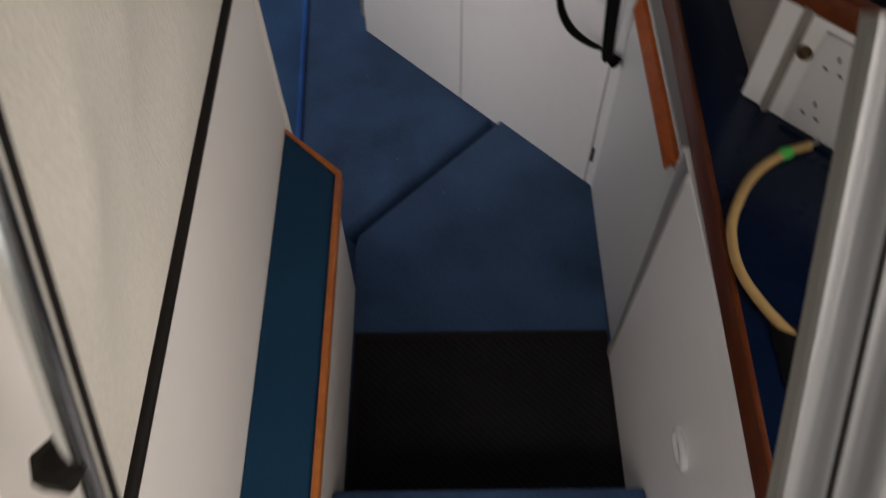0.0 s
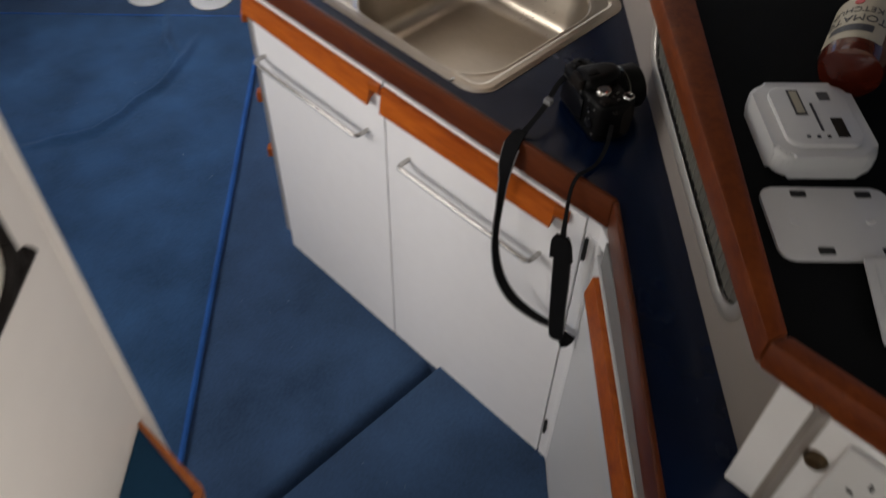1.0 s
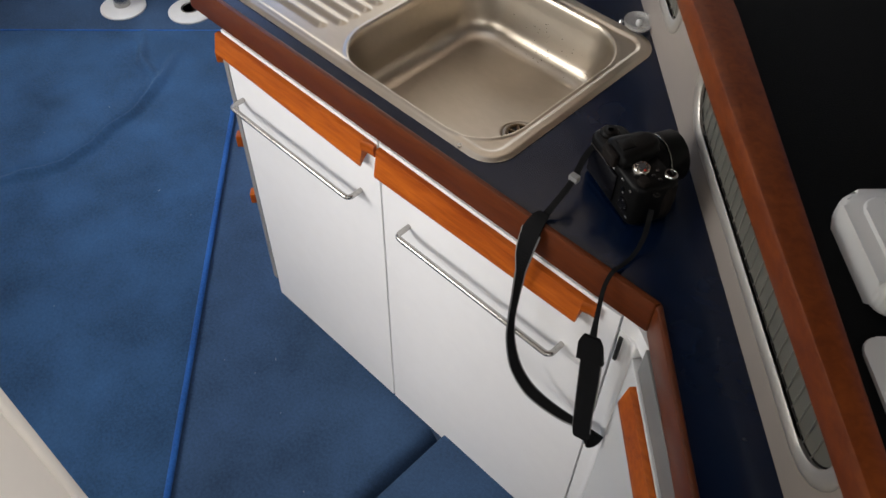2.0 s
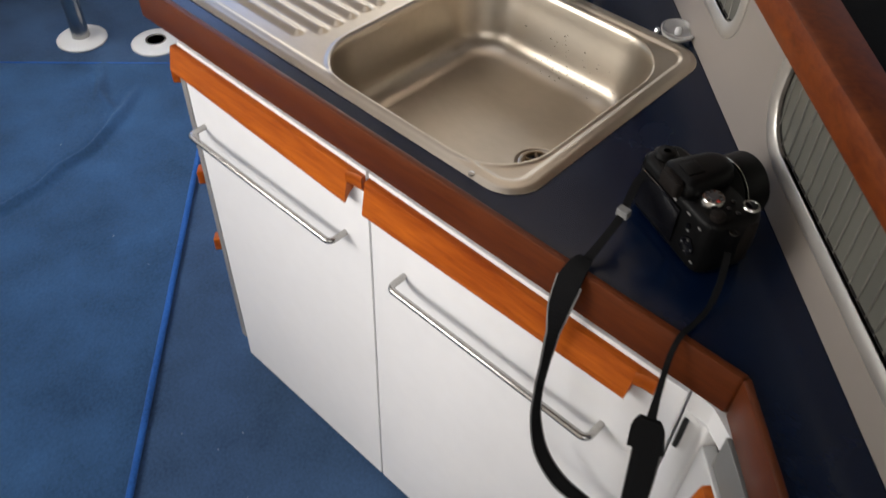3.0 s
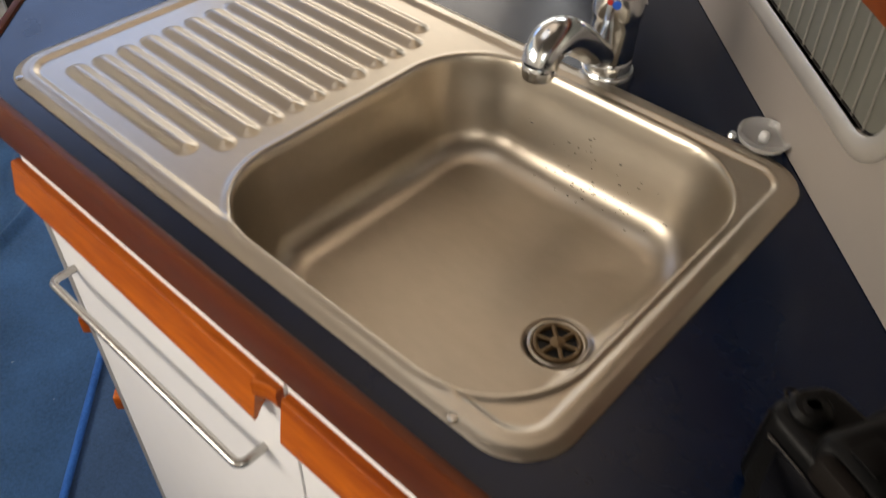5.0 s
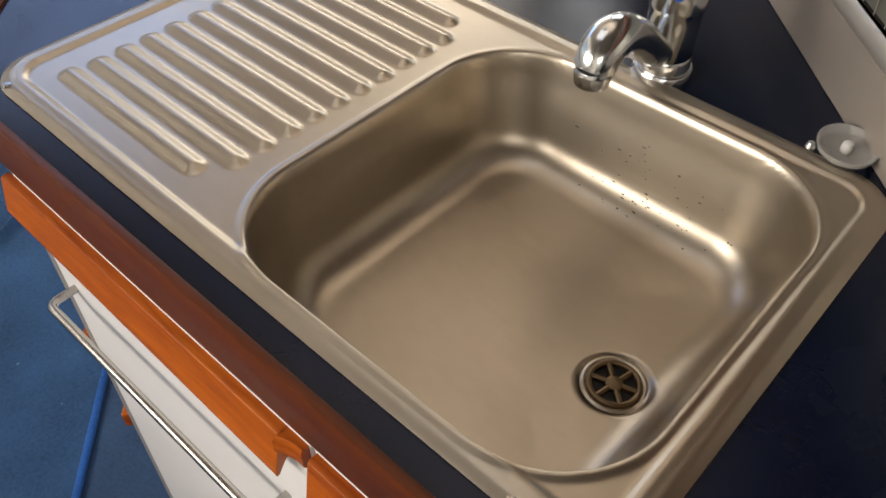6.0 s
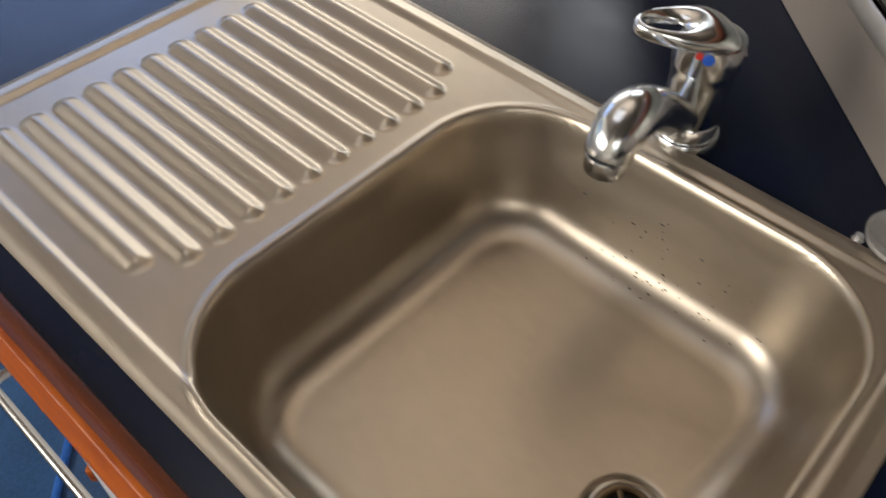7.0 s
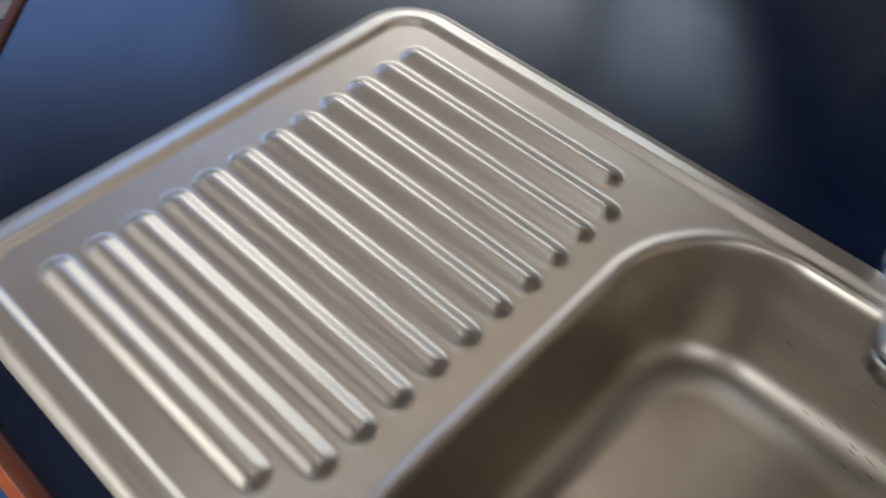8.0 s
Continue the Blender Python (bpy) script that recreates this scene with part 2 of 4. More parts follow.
# ---- the cabin's shell ----
def sole():
    """The carpeted sole, its joint by the raised panel deepened for the panel's shadow."""
    bm = bmesh.new()
    loops = []
    for poly in ([uv(-2.0, -1.65), uv(2.6, -1.65), uv(2.6, 1.25), uv(-2.0, 1.25)], [(0.100, -0.600), (0.161, -0.600), (0.161, 0.0), (0.100, 0.0)]):
        vs = [bm.verts.new((x, y, 0.0)) for x, y in poly]
        loops += [bm.edges.new((vs[i], vs[(i + 1) % 4])) for i in range(4)]
    bmesh.ops.triangle_fill(bm, use_beauty=True, edges=loops)
    out = bmesh.ops.extrude_face_region(bm, geom=list(bm.faces))
    for g in out["geom"]:
        if isinstance(g, bmesh.types.BMVert):
            g.co.z -= 0.075
    uvbox(-2.0, 2.6, -1.65, 1.25, -0.09, -0.0755, bm=bm)
    # the carpet dips into the joint, a shape added to darken like the shadow
    rows = []
    for i in range(11):
        s = i / 10
        rows.append([bm.verts.new((0.099 + 0.061 * s, y, 0.0003 - 0.073 * s ** 1.9)) for y in (-0.6, 0.0)])
    for p, q in zip(rows, rows[1:]):
        bm.faces.new((p[0], q[0], q[1], p[1])).smooth = True
    return bm


structure(link("floor", sole(), CARPET), "worn greyish blue carpet over the cabin sole", "floor")

panel_poly = [(0.160, 0.02), (0.160, -0.585), (0.200, -0.635), uv(0.70, -0.301), uv(1.32, -0.301), uv(1.32, 0.363), uv(0.363, 0.363), (0.49, 0.02)]
structure(link("floor_panel", prism(panel_poly, 0.001, 0.030, 0.007), CARPET, smooth=True), "raised blue carpeted floor panel in the passage", "floor panel")

# rug with a soft fold across it
def rug():
    o, e1, e2 = Vector((-1.449, 0.636, 0)), Vector((1.476, -1.352, 0)), Vector((-0.75, -0.757, 0))
    folds = [[Vector(p) for p in f] for f in FOLDS]
    bm = bmesh.new()
    n1, n2 = 300, 170

    def height(p):
        q = p + Vector((noise.noise(p * 9), noise.noise(p * 9 + Vector((4, 1, 0))), 0)) * 0.014
        z = 0.007 + 0.002 * noise.noise(p * 3) + 0.0016 * noise.noise(p * 14)
        for line in folds:
            best, way = 9.0, 0.0
            for a, b in zip(line, line[1:]):
                ab = b - a
                t = max(0, min(1, (q - a).dot(ab) / ab.length_squared))
                off = q - a - ab * t
                if off.length < best:
                    best, way = off.length, off.x
            ends = min(1.0, min((q - line[0]).length, (q - line[-1]).length) / 0.15)
            # a soft roll with a sharp valley beside it
            s = best if way > 0 else -best
            z += ends * (0.021 * math.exp(-((s - 0.014) / 0.016) ** 2) - 0.005 * math.exp(-((s + 0.012) / 0.010) ** 2))
        return max(z, 0.0015)
    rows = []
    for i in range(n1 + 1):
        row = []
        for j in range(n2 + 1):
            p = o + e1 * (i / n1) + e2 * (j / n2)
            q = p.copy()
            q.z = height(p)
            row.append(bm.verts.new(q))
        rows.append(row)
    for i in range(n1):
        for j in range(n2):
            bm.faces.new((rows[i][j], rows[i + 1][j], rows[i + 1][j + 1], rows[i][j + 1]))
    base = thing("rug", "loose dark blue carpet rug with a piped edge", "rug", (o + e1 / 2 + e2 / 2))
    rim = [e for e in bm.edges if e.is_boundary]
    low = bmesh.ops.extrude_edge_only(bm, edges=rim)
    for g in low["geom"]:
        if isinstance(g, bmesh.types.BMVert):
            g.co.z = 0.001
    part("carpet", bm, RUG, base, smooth=True)
    line = [o + e1 * (i / 40) + Vector((0, 0, 0.008)) for i in range(41)]
    part("piping", tube(line, 0.008, 10), PIPING, base, "bright blue piping", smooth=True)
    line = [o + e2 * (i / 40) + Vector((0, 0, 0.006)) for i in range(41)]
    part("piping", tube(line, 0.004, 8), PIPING, base, smooth=True)


FOLDS = [
    [(-1.52, 0.37, 0), (-1.46, 0.29, 0), (-1.386, 0.183, 0), (-1.357, 0.114, 0), (-1.336, 0.004, 0), (-1.303, -0.071, 0), (-1.295, -0.166, 0), (-1.348, -0.278, 0), (-1.40, -0.40, 0)],
    [(-1.72, 0.36, 0), (-1.631, 0.313, 0), (-1.56, 0.27, 0), (-1.47, 0.25, 0), (-1.40, 0.19, 0)],
]
rug()

# doormat
doormat = thing("doormat", "black ribbed doormat with a rubber border on blue carpet", "doormat", uv(1.05, 0.02, 0.018))
part("border", uvbox(0.830, 1.30, -0.294, 0.354, 0.031, 0.037, 0.003), RUBBER, doormat)
def mat_pile():
    bm = bmesh.new()
    n, k = 46, 60
    u0, u1, v0, v1 = 0.855, 1.30, -0.274, 0.336
    vs = [[bm.verts.new(uv(u0 + (u1 - u0) * i / n, v0 + (v1 - v0) * j / k, 0.040 + 0.003 * ((i + j) % 2))) for j in range(k + 1)] for i in range(n + 1)]
    for i in range(n):
        for j in range(k):
            bm.faces.new((vs[i][j], vs[i + 1][j], vs[i + 1][j + 1], vs[i][j + 1]))
    return bm
part("ribbed_surface", mat_pile(), MAT, doormat)

# entrance step
step = thing("entrance_step", "blue carpeted entrance step below the door", "step", uv(1.5, 0.02, 0.0))
part("tread", uvbox(1.288, 1.75, -0.299, 0.349, 0.20, 0.235, 0.012, 3), CARPET, step, smooth=True)
part("riser", uvbox(1.305, 1.74, -0.298, 0.348, 0.0, 0.2), CARPET, step)

# outer walls with window openings
def pierced(name, poly_of, along, z_top, holes, mat, label):
    """A wall in strips round its openings: along=(a0, a1), holes=(a0, a1, z0, z1)."""
    bm = bmesh.new()
    a = along[0]
    for h0, h1, z0, z1 in holes:
        prism(poly_of(a, h0), 0, z_top, bm=bm)
        prism(poly_of(h0, h1), 0, z0, bm=bm)
        prism(poly_of(h0, h1), z1, z_top, bm=bm)
        a = h1
    prism(poly_of(a, along[1]), 0, z_top, bm=bm)
    return structure(link(name, bm, mat), label, "wall")

ZT = 2.3
pierced("wall_front", lambda a, b: [uv(-2.0, a), uv(-1.90, a), uv(-1.90, b), uv(-2.0, b)], (-1.65, 1.25), ZT, [(-1.50, -0.46, 1.45, 1.98), (-0.38, 0.46, 1.12, 1.70), (0.54, 1.14, 1.45, 1.98)], WALLPAINT, "white cabin wall with three front windows")
# the forward opening is added for the rug's fill lamp
pierced("wall_port", lambda a, b: [uv(a, -1.70), uv(b, -1.70), uv(b, -1.65), uv(a, -1.65)], (-2.0, 2.6), ZT, [(-1.75, -0.55, 1.10, 1.85), (-0.25, 1.35, 1.10, 1.85)], WALLPAINT, "white cabin side wall with a window and an added light opening")
pierced("wall_starboard", lambda a, b: [uv(a, 1.2), uv(b, 1.2), uv(b, 1.25), uv(a, 1.25)], (-2.0, 2.6), ZT, [(-1.1, 0.7, 1.45, 1.85), (1.42, 2.48, 1.4, 2.02)], HULLSIDE, "dark lined cabin side wall with a long window")
pierced("wall_aft", lambda a, b: [uv(2.6, a), uv(2.65, a), uv(2.65, b), uv(2.6, b)], (-1.7, 1.25), ZT, [(-0.6, 0.45, 0.9, 2.25)], WALLPAINT, "white aft cabin wall with an open entrance")
def ceiling():
    bm = bmesh.new()
    # square opening added for the overhead fill lamp
    h = (-0.78, 0.02, -0.54, 0.10)
    uvbox(-2.0, h[0], -1.7, 1.25, ZT, ZT + 0.05, bm=bm)
    uvbox(h[1], 2.65, -1.7, 1.25, ZT, ZT + 0.05, bm=bm)
    uvbox(h[0], h[1], -1.7, h[2], ZT, ZT + 0.05, bm=bm)
    uvbox(h[0], h[1], h[3], 1.25, ZT, ZT + 0.05, bm=bm)
    return bm
structure(link("ceiling", ceiling(), HEADLINING), "tan lined cabin ceiling with an added square light opening", "ceiling")

# ---- port side of the passage: bulkhead, lined panel and ledge ----
structure(link("wall_passage", uvbox(0.514, 2.6, -0.46, -0.425, 0.0, ZT, 0.002), CREAM), "cream painted bulkhead beside the passage", "wall")
structure(link("trim", uvbox(0.496, 0.515, -0.462, -0.418, 0.0, ZT, 0.006, 3), CREAM, smooth=True), "rounded white edge trim on the bulkhead", "trim")

def lined_panel():
    base = thing("lined_panel", "off-white woven vinyl panel with a black rubber gasket in the bulkhead", "wall panel", uv(1.4, -0.425, 1.02))
    outline = round_rect(0.604, 2.3, 0.997, 2.05, 0.07, 10)
    ring = smooth_line([uv(a, -0.419, z) for a, z in outline], 2, True)
    part("gasket", tube(ring, 0.0105, 10, True), RUBBER, base, "black rubber gasket", smooth=True)
    bm = bmesh.new()
    nu, nz = 120, 70
    rows = []
    for i in range(nu + 1):
        a = 0.611 + (2.29 - 0.611) * i / nu
        row = []
        for j in range(nz + 1):
            z = 1.005 + (2.04 - 1.005) * j / nz
            edge = min(a - 0.611, 2.29 - a, z - 1.005, 2.04 - z)
            fade = min(1, max(0, edge / 0.32))
            s = a * 0.8 + z * 0.55
            w = 0.006 * math.sin(11 * s + 2 * noise.noise(Vector((a * 2, z * 2, 0)))) + 0.010 * noise.noise(Vector((a * 3, z * 3, 4))) + 0.012 * (0.3 - abs(noise.noise(Vector((s * 5.0, (a - z) * 1.3, 9)))))
            row.append(bm.verts.new(uv(a, -0.4215 + fade * (0.034 + 2.0 * w), z)))
        rows.append(row)
    for i in range(nu):
        for j in range(nz):
            bm.faces.new((rows[i][j], rows[i + 1][j], rows[i + 1][j + 1], rows[i][j + 1]))
    part("lining", bm, LINER, base, smooth=True)
lined_panel()

ledge = thing("side_ledge", "low white ledge with a dark blue top and orange wooden edging", "ledge", uv(1.2, -0.37, 0.0))
part("front_panel", prism([uv(0.678, -0.324), uv(0.693, -0.300), uv(1.95, -0.300), uv(1.95, -0.424), uv(0.59, -0.424)], 0.0, 0.462, 0.003), CREAM, ledge)
part("top", prism([uv(0.541, -0.423), uv(0.664, -0.300), uv(1.95, -0.300), uv(1.95, -0.423)], 0.463, 0.483), LEDGEBLUE, ledge)
part("front_edging", prism([uv(0.662, -0.300), uv(0.658, -0.286), uv(1.95, -0.286), uv(1.95, -0.300)], 0.455, 0.490, 0.003), EDGE, ledge, "orange wooden edging", smooth=True)
part("end_edging", prism([uv(0.529, -0.424), uv(0.655, -0.2865), uv(0.6625, -0.3005), uv(0.541, -0.424)], 0.455, 0.490, 0.003), EDGE, ledge, "orange wooden edging", smooth=True)

# ---- galley counter and cabinets ----
COUNTER = 0.9
counter_poly = [(-0.521, 0.004), (0.5334, 0.004), uv(1.95, 0.340), uv(1.95, 1.19), uv(-1.6, 1.19), uv(-1.6, -0.352), uv(-0.3725, -0.352)]


def sink_hole():
    return round_rect(-0.482, 0.206, 0.038, 0.449, 0.035, 6)


def worktop():
    """The board with a hole for the sink, as a filled face pushed down."""
    bm = bmesh.new()
    loops = []
    for poly in (counter_poly, sink_hole()):
        vs = [bm.verts.new((x, y, COUNTER)) for x, y in poly]
        loops += [bm.edges.new((vs[i], vs[(i + 1) % len(vs)])) for i in range(len(vs))]
    bmesh.ops.triangle_fill(bm, use_beauty=True, edges=loops)
    out = bmesh.ops.extrude_face_region(bm, geom=list(bm.faces))
    for g in out["geom"]:
        if isinstance(g, bmesh.types.BMVert):
            g.co.z -= 0.03
    return bm


top = thing("worktop", "dark navy laminate galley worktop with mahogany edging", "worktop", (0, 0.3, COUNTER))
part("board", worktop(), BLUELAM, top)


def fascia(a, b, out, z0=0.842, z1=0.904, thick=0.010, cut_a=0.0, cut_b=0.0):
    """A wooden edging strip from a to b, its face towards out; the ends mitred by the cuts."""
    a, b, o = Vector(a), Vector(b), Vector(out)
    d = (b - a).normalized()
    p = [a - d * cut_a, b + d * cut_b, b - o * thick, a - o * thick]
    return prism([(q.x, q.y) for q in p], z0, z1, 0.003, 2)


part("edging", fascia((-0.521, -0.006), (0.5334, -0.006), (0, -1), cut_a=0.005, cut_b=-0.0046), TRIM, top, "red mahogany edging", smooth=True)
part("edging", fascia((0.5263, -0.0031), uv(1.95, 0.330), (-S2, -S2), cut_a=-0.0042), TRIM, top, "red mahogany edging", smooth=True)
part("edging", fascia(uv(-1.6, -0.362), uv(-0.366, -0.362), (-S2, -S2), cut_b=0.005), TRIM, top, "red mahogany edging", smooth=True)


def lip_profile():
    # outwards, upwards: a finger pull with a hollow below
    return [(0.0, 0.0475), (0.0075, 0.0475), (0.0095, 0.0462), (0.0120, 0.034), (0.0160, 0.014), (0.0180, 0.003), (0.0172, 0.0), (0.0145, 0.0005), (0.010, 0.008), (0.006, 0.013), (0.0, 0.016)]


def lip(a, b, out, z, notch=0.027, tall=(1.0, 1.0)):
    """A wooden finger pull; its front is scooped away before the far end."""
    bm = bmesh.new()
    a, b, o = Vector((*a, z)), Vector((*b, z)), Vector((*out, 0))
    d = (b - a).normalized()
    def run(prof, rings):
        n = len(prof)
        vs = [[bm.verts.new(p) for p in r] for r in rings]
        for r, q in zip(vs, vs[1:]):
            for i in range(n):
                bm.faces.new((r[i], r[(i + 1) % n], q[(i + 1) % n], q[i]))
        bm.faces.new(vs[0])
        bm.faces.new(vs[-1][::-1])
    prof = lip_profile()
    def up(h, k):
        return Vector((0, 0, 0.0475 - (0.0475 - h) * k))
    rings = [[a + o * s + up(h, tall[0]) for s, h in prof]]
    rings.append([b + o * s + up(h, tall[1]) - d * (notch * (0.86 + 0.14 * (1 - h / 0.0475))) for s, h in prof])
    run(prof, rings)
    back = [(0.0, 0.0475), (0.006, 0.0475), (0.008, 0.044), (0.008, 0.026), (0.006, 0.022), (0.0, 0.021)]
    run(back, [[b + o * (s * k) + Vector((0, 0, h - (1 - k) * 0.004 * (h < 0.03))) - d * g for s, h in back] for g, k in ((notch * 0.9, 1.9), (notch * 0.55, 1.25), (0.008, 1.0), (0.0, 1.0))])
    return bm


def bar_handle(name, x0, x1, y, z, parent):
    r = 0.005
    out = y - 0.032
    pts = [(x0, y, z), (x0, out + 0.010, z)] + [(x0 + 0.010 * (1 - math.cos(radians(a))), out + 0.010 * (1 - math.sin(radians(a))), z) for a in (15, 35, 55, 75)]
    pts += [(x0 + 0.012, out, z), (x1 - 0.012, out, z)]
    pts += [(x1 - 0.010 * (1 - math.cos(radians(a))), out + 0.010 * (1 - math.sin(radians(a))), z) for a in (75, 55, 35, 15)] + [(x1, out + 0.010, z), (x1, y, z)]
    h = part(name, tube(pts, r, 12), SATIN, parent, "satin metal bar handle", smooth=True)
    return h


def cabinet(x0, x1, lip0, lip1, h0, h1, tall, label):
    base = thing("sink_cabinet", label, "cabinet", ((x0 + x1) / 2, 0.2, 0))
    part("body", box(x0 + 0.014, x1 - 0.014, 0.020, 0.30, 0.019, 0.70, 0.001), WHITE, base)
    door = part("door", box(x0 + 0.0012, x1 - 0.0012, 0.0, 0.018, 0.004, 0.829, 0.0012), WHITE, base, "white laminate door")
    part("lip", lip((lip0, 0.0), (lip1, 0.0), (0, -1), 0.7745, tall=tall), LIP, door, "orange mahogany finger lip", smooth=True)
    bar_handle("handle", h0, h1, 0.0, 0.677, door)
    return base


cabinet(-0.446, -0.008, -0.452, -0.011, -0.415, -0.062, (0.90, 1.22), "white laminate sink cabinet with an orange wooden lip")
cabinet(-0.006, 0.488, -0.002, 0.455, 0.063, 0.407, (1.22, 1.02), "wide white laminate sink cabinet with a camera strap hanging before it")

# end of the run with three drawer knobs
endcab = thing("drawer_cabinet", "drawer cabinet with wooden knobs on chrome stems", "cabinet", uv(-0.6, -0.2, 0))
part("body", prism([(-0.449, 0.003), (-0.449, 0.30), uv(-1.55, 0.1), uv(-1.55, -0.30), uv(-0.345, -0.30)], 0.0, 0.82, 0.002), WHITE, endcab)
part("edge_strip", box(-0.463, -0.4495, 0.0005, 0.0028, 0.06, 0.785, 0.0006), RIM, endcab, "aluminium edge strip")
for z in (0.752, 0.525, 0.345):
    c = Vector(uv(-0.345, -0.30, z))
    way = Vector((-S2, -S2, 0))
    turn = way.to_track_quat("Z", "Y").to_matrix().to_4x4()
    stem = part("stem", spun([(0.006, 0.0), (0.006, 0.026)], c, turn, 12), CHROME, endcab, "chrome stem", smooth=True)
    part("knob", uvbox(-0.357, -0.333, -0.342, -0.326, z - 0.015, z + 0.015, 0.003), LIP, stem, "orange wooden knob", smooth=True)

# corner post and the angled cabinet beyond it
post = thing("corner_post", "white rounded corner post with dark metal latches", "post", (0.503, 0.01, 0))
part("post", prism([(0.4895, 0.0005), (0.5120, 0.0005), uv(0.3735, 0.3640), uv(0.3735, 0.40), (0.4895, 0.06)], 0.019, 0.80, 0.004, 3), WHITE, post, smooth=True)
part("cap", prism([(0.489, 0.001), (0.517, 0.001), (0.56, -0.03), (0.575, 0.0), (0.50, 0.05)], 0.80, 0.834, 0.002), WHITE, post)
for z in (0.735, 0.13):
    part("latch", box(0.4935, 0.4995, -0.004, 0.004, z, z + 0.055, 0.001), DARK, post, "dark metal latch")

# a white cabinet; the shade on it is put into its grey
angled = thing("angled_cabinet", "white angled cabinet with shade in its grey tone and an orange wooden lip", "cabinet", uv(0.6, 0.45, 0))
part("body", uvbox(0.39, 0.86, 0.384, 0.45, 0.019, 0.83), SHADEGREY, angled)
adoor = part("door", uvbox(0.375, 0.875, 0.364, 0.382, 0.02, 0.775, 0.002), SHADEGREY, angled)
part("lip", lip(uv(0.42, 0.364), uv(0.872, 0.364), (-S2, -S2), 0.725), LIP, adoor, "orange mahogany finger lip", smooth=True)
part("grey_strip", uvbox(0.40, 0.88, 0.368, 0.380, 0.778, 0.834, 0.001), ALU, angled, "grey metal strip")

sidepanel = thing("passage_panel", "white passage side panel with an oval finger ring", "panel", uv(1.3, 0.4, 0))
part("panel", uvbox(0.879, 1.95, 0.350, 0.375, 0.0, 0.834, 0.003), WHITE, sidepanel)
# flat grey strip added in place of an edge face that looks grey
def panel_edge_strip():
    bm = bmesh.new()
    ring = [[bm.verts.new(uv(a, v, z)) for a, z in ((0.893, 0.02), (0.906, 0.02), (0.938, 0.833), (0.893, 0.833))] for v in (0.3475, 0.3515)]
    for i in range(4):
        bm.faces.new((ring[0][i], ring[0][(i + 1) % 4], ring[1][(i + 1) % 4], ring[1][i]))
    bm.faces.new(ring[0])
    bm.faces.new(ring[1][::-1])
    return bm
part("panel_edge_strip", panel_edge_strip(), RIM, sidepanel, "grey tapered strip standing in for a panel edge")
def oval_ring():
    pts = [(*uv(1.31 + 0.034 * math.cos(a), 0.346), 0.531 + 0.020 * math.sin(a)) for a in (2 * math.pi * i / 36 for i in range(36))]
    return tube(pts, 0.0070, 8, True)
part("finger_ring", oval_ring(), PLASTIC, sidepanel, "white plastic finger ring", smooth=True)

# ---- steel sink ----
def smoothstep(a, b, x):
    t = min(1.0, max(0.0, (x - a) / (b - a)))
    return t * t * (3 - 2 * t)


def inside(x, y, x0, x1, y0, y1, r):
    """Distance inwards from a rounded rectangle's edge."""
    cx, cy = (x0 + x1) / 2, (y0 + y1) / 2
    qx, qy = abs(x - cx) - (x1 - x0) / 2 + r, abs(y - cy) - (y1 - y0) / 2 + r
    return -(math.hypot(max(qx, 0), max(qy, 0)) + min(max(qx, qy), 0) - r)


SX0, SX1, SY0, SY1 = -0.497, 0.219, 0.026, 0.461
BX0, BX1, BY0, BY1 = -0.181, 0.187, 0.044, 0.428
DRAIN = (0.113, 0.221)
FILLET, WALL_SLOPE = 0.039, 4.21
FOOT = (0.112 - 0.769 * FILLET) / WALL_SLOPE
RIBS = [(-0.437, -0.236)] + [(-0.434, -0.216)] * 10 + [(-0.434, -0.234)]


def steel_height(x, y):
    d = inside(x, y, SX0, SX1, SY0, SY1, 0.050)
    z = COUNTER + 0.001 + 0.0038 * smoothstep(-0.002, 0.011, d) - 0.0028 * smoothstep(0.020, 0.027, d) + 0.0008 * math.exp(-((d - 0.0185) / 0.004) ** 2)
    if x < -0.2:
        for k, (a, b) in enumerate(RIBS):
            yc = 0.0835 + 0.0289 * k
            if abs(y - yc) < 0.0165:
                ax = max(a + 0.004 - x, x - b + 0.004, 0.0)
                dist = math.hypot(ax, y - yc)
                z += 0.0050 * (0.5 + 0.5 * math.cos(math.pi * min(1.0, dist / 0.0140)))
    b = inside(x, y, BX0, BX1, BY0, BY1, 0.092)
    z += 0.0022 * math.exp(-((b + 0.002) / 0.0034) ** 2)
    if b > 0:
        depth = 0.112
        # rounded shoulder, straight steep wall, round fillet, floor falling to the waste
        if b < FOOT:
            drop = WALL_SLOPE * b
        elif b < FOOT + 0.973 * FILLET:
            drop = depth - FILLET + math.sqrt(FILLET ** 2 - (FOOT + 0.973 * FILLET - b) ** 2)
        else:
            drop = depth
        drop *= smoothstep(-0.001, 0.006, b)
        fall = 0.006 * smoothstep(0.30, 0.0, math.hypot(x - DRAIN[0], y - DRAIN[1]))
        z -= drop + fall * smoothstep(0.02, 0.12, b)
        z -= 0.004 * smoothstep(0.034, 0.028, math.hypot(x - DRAIN[0], y - DRAIN[1]))
    return z


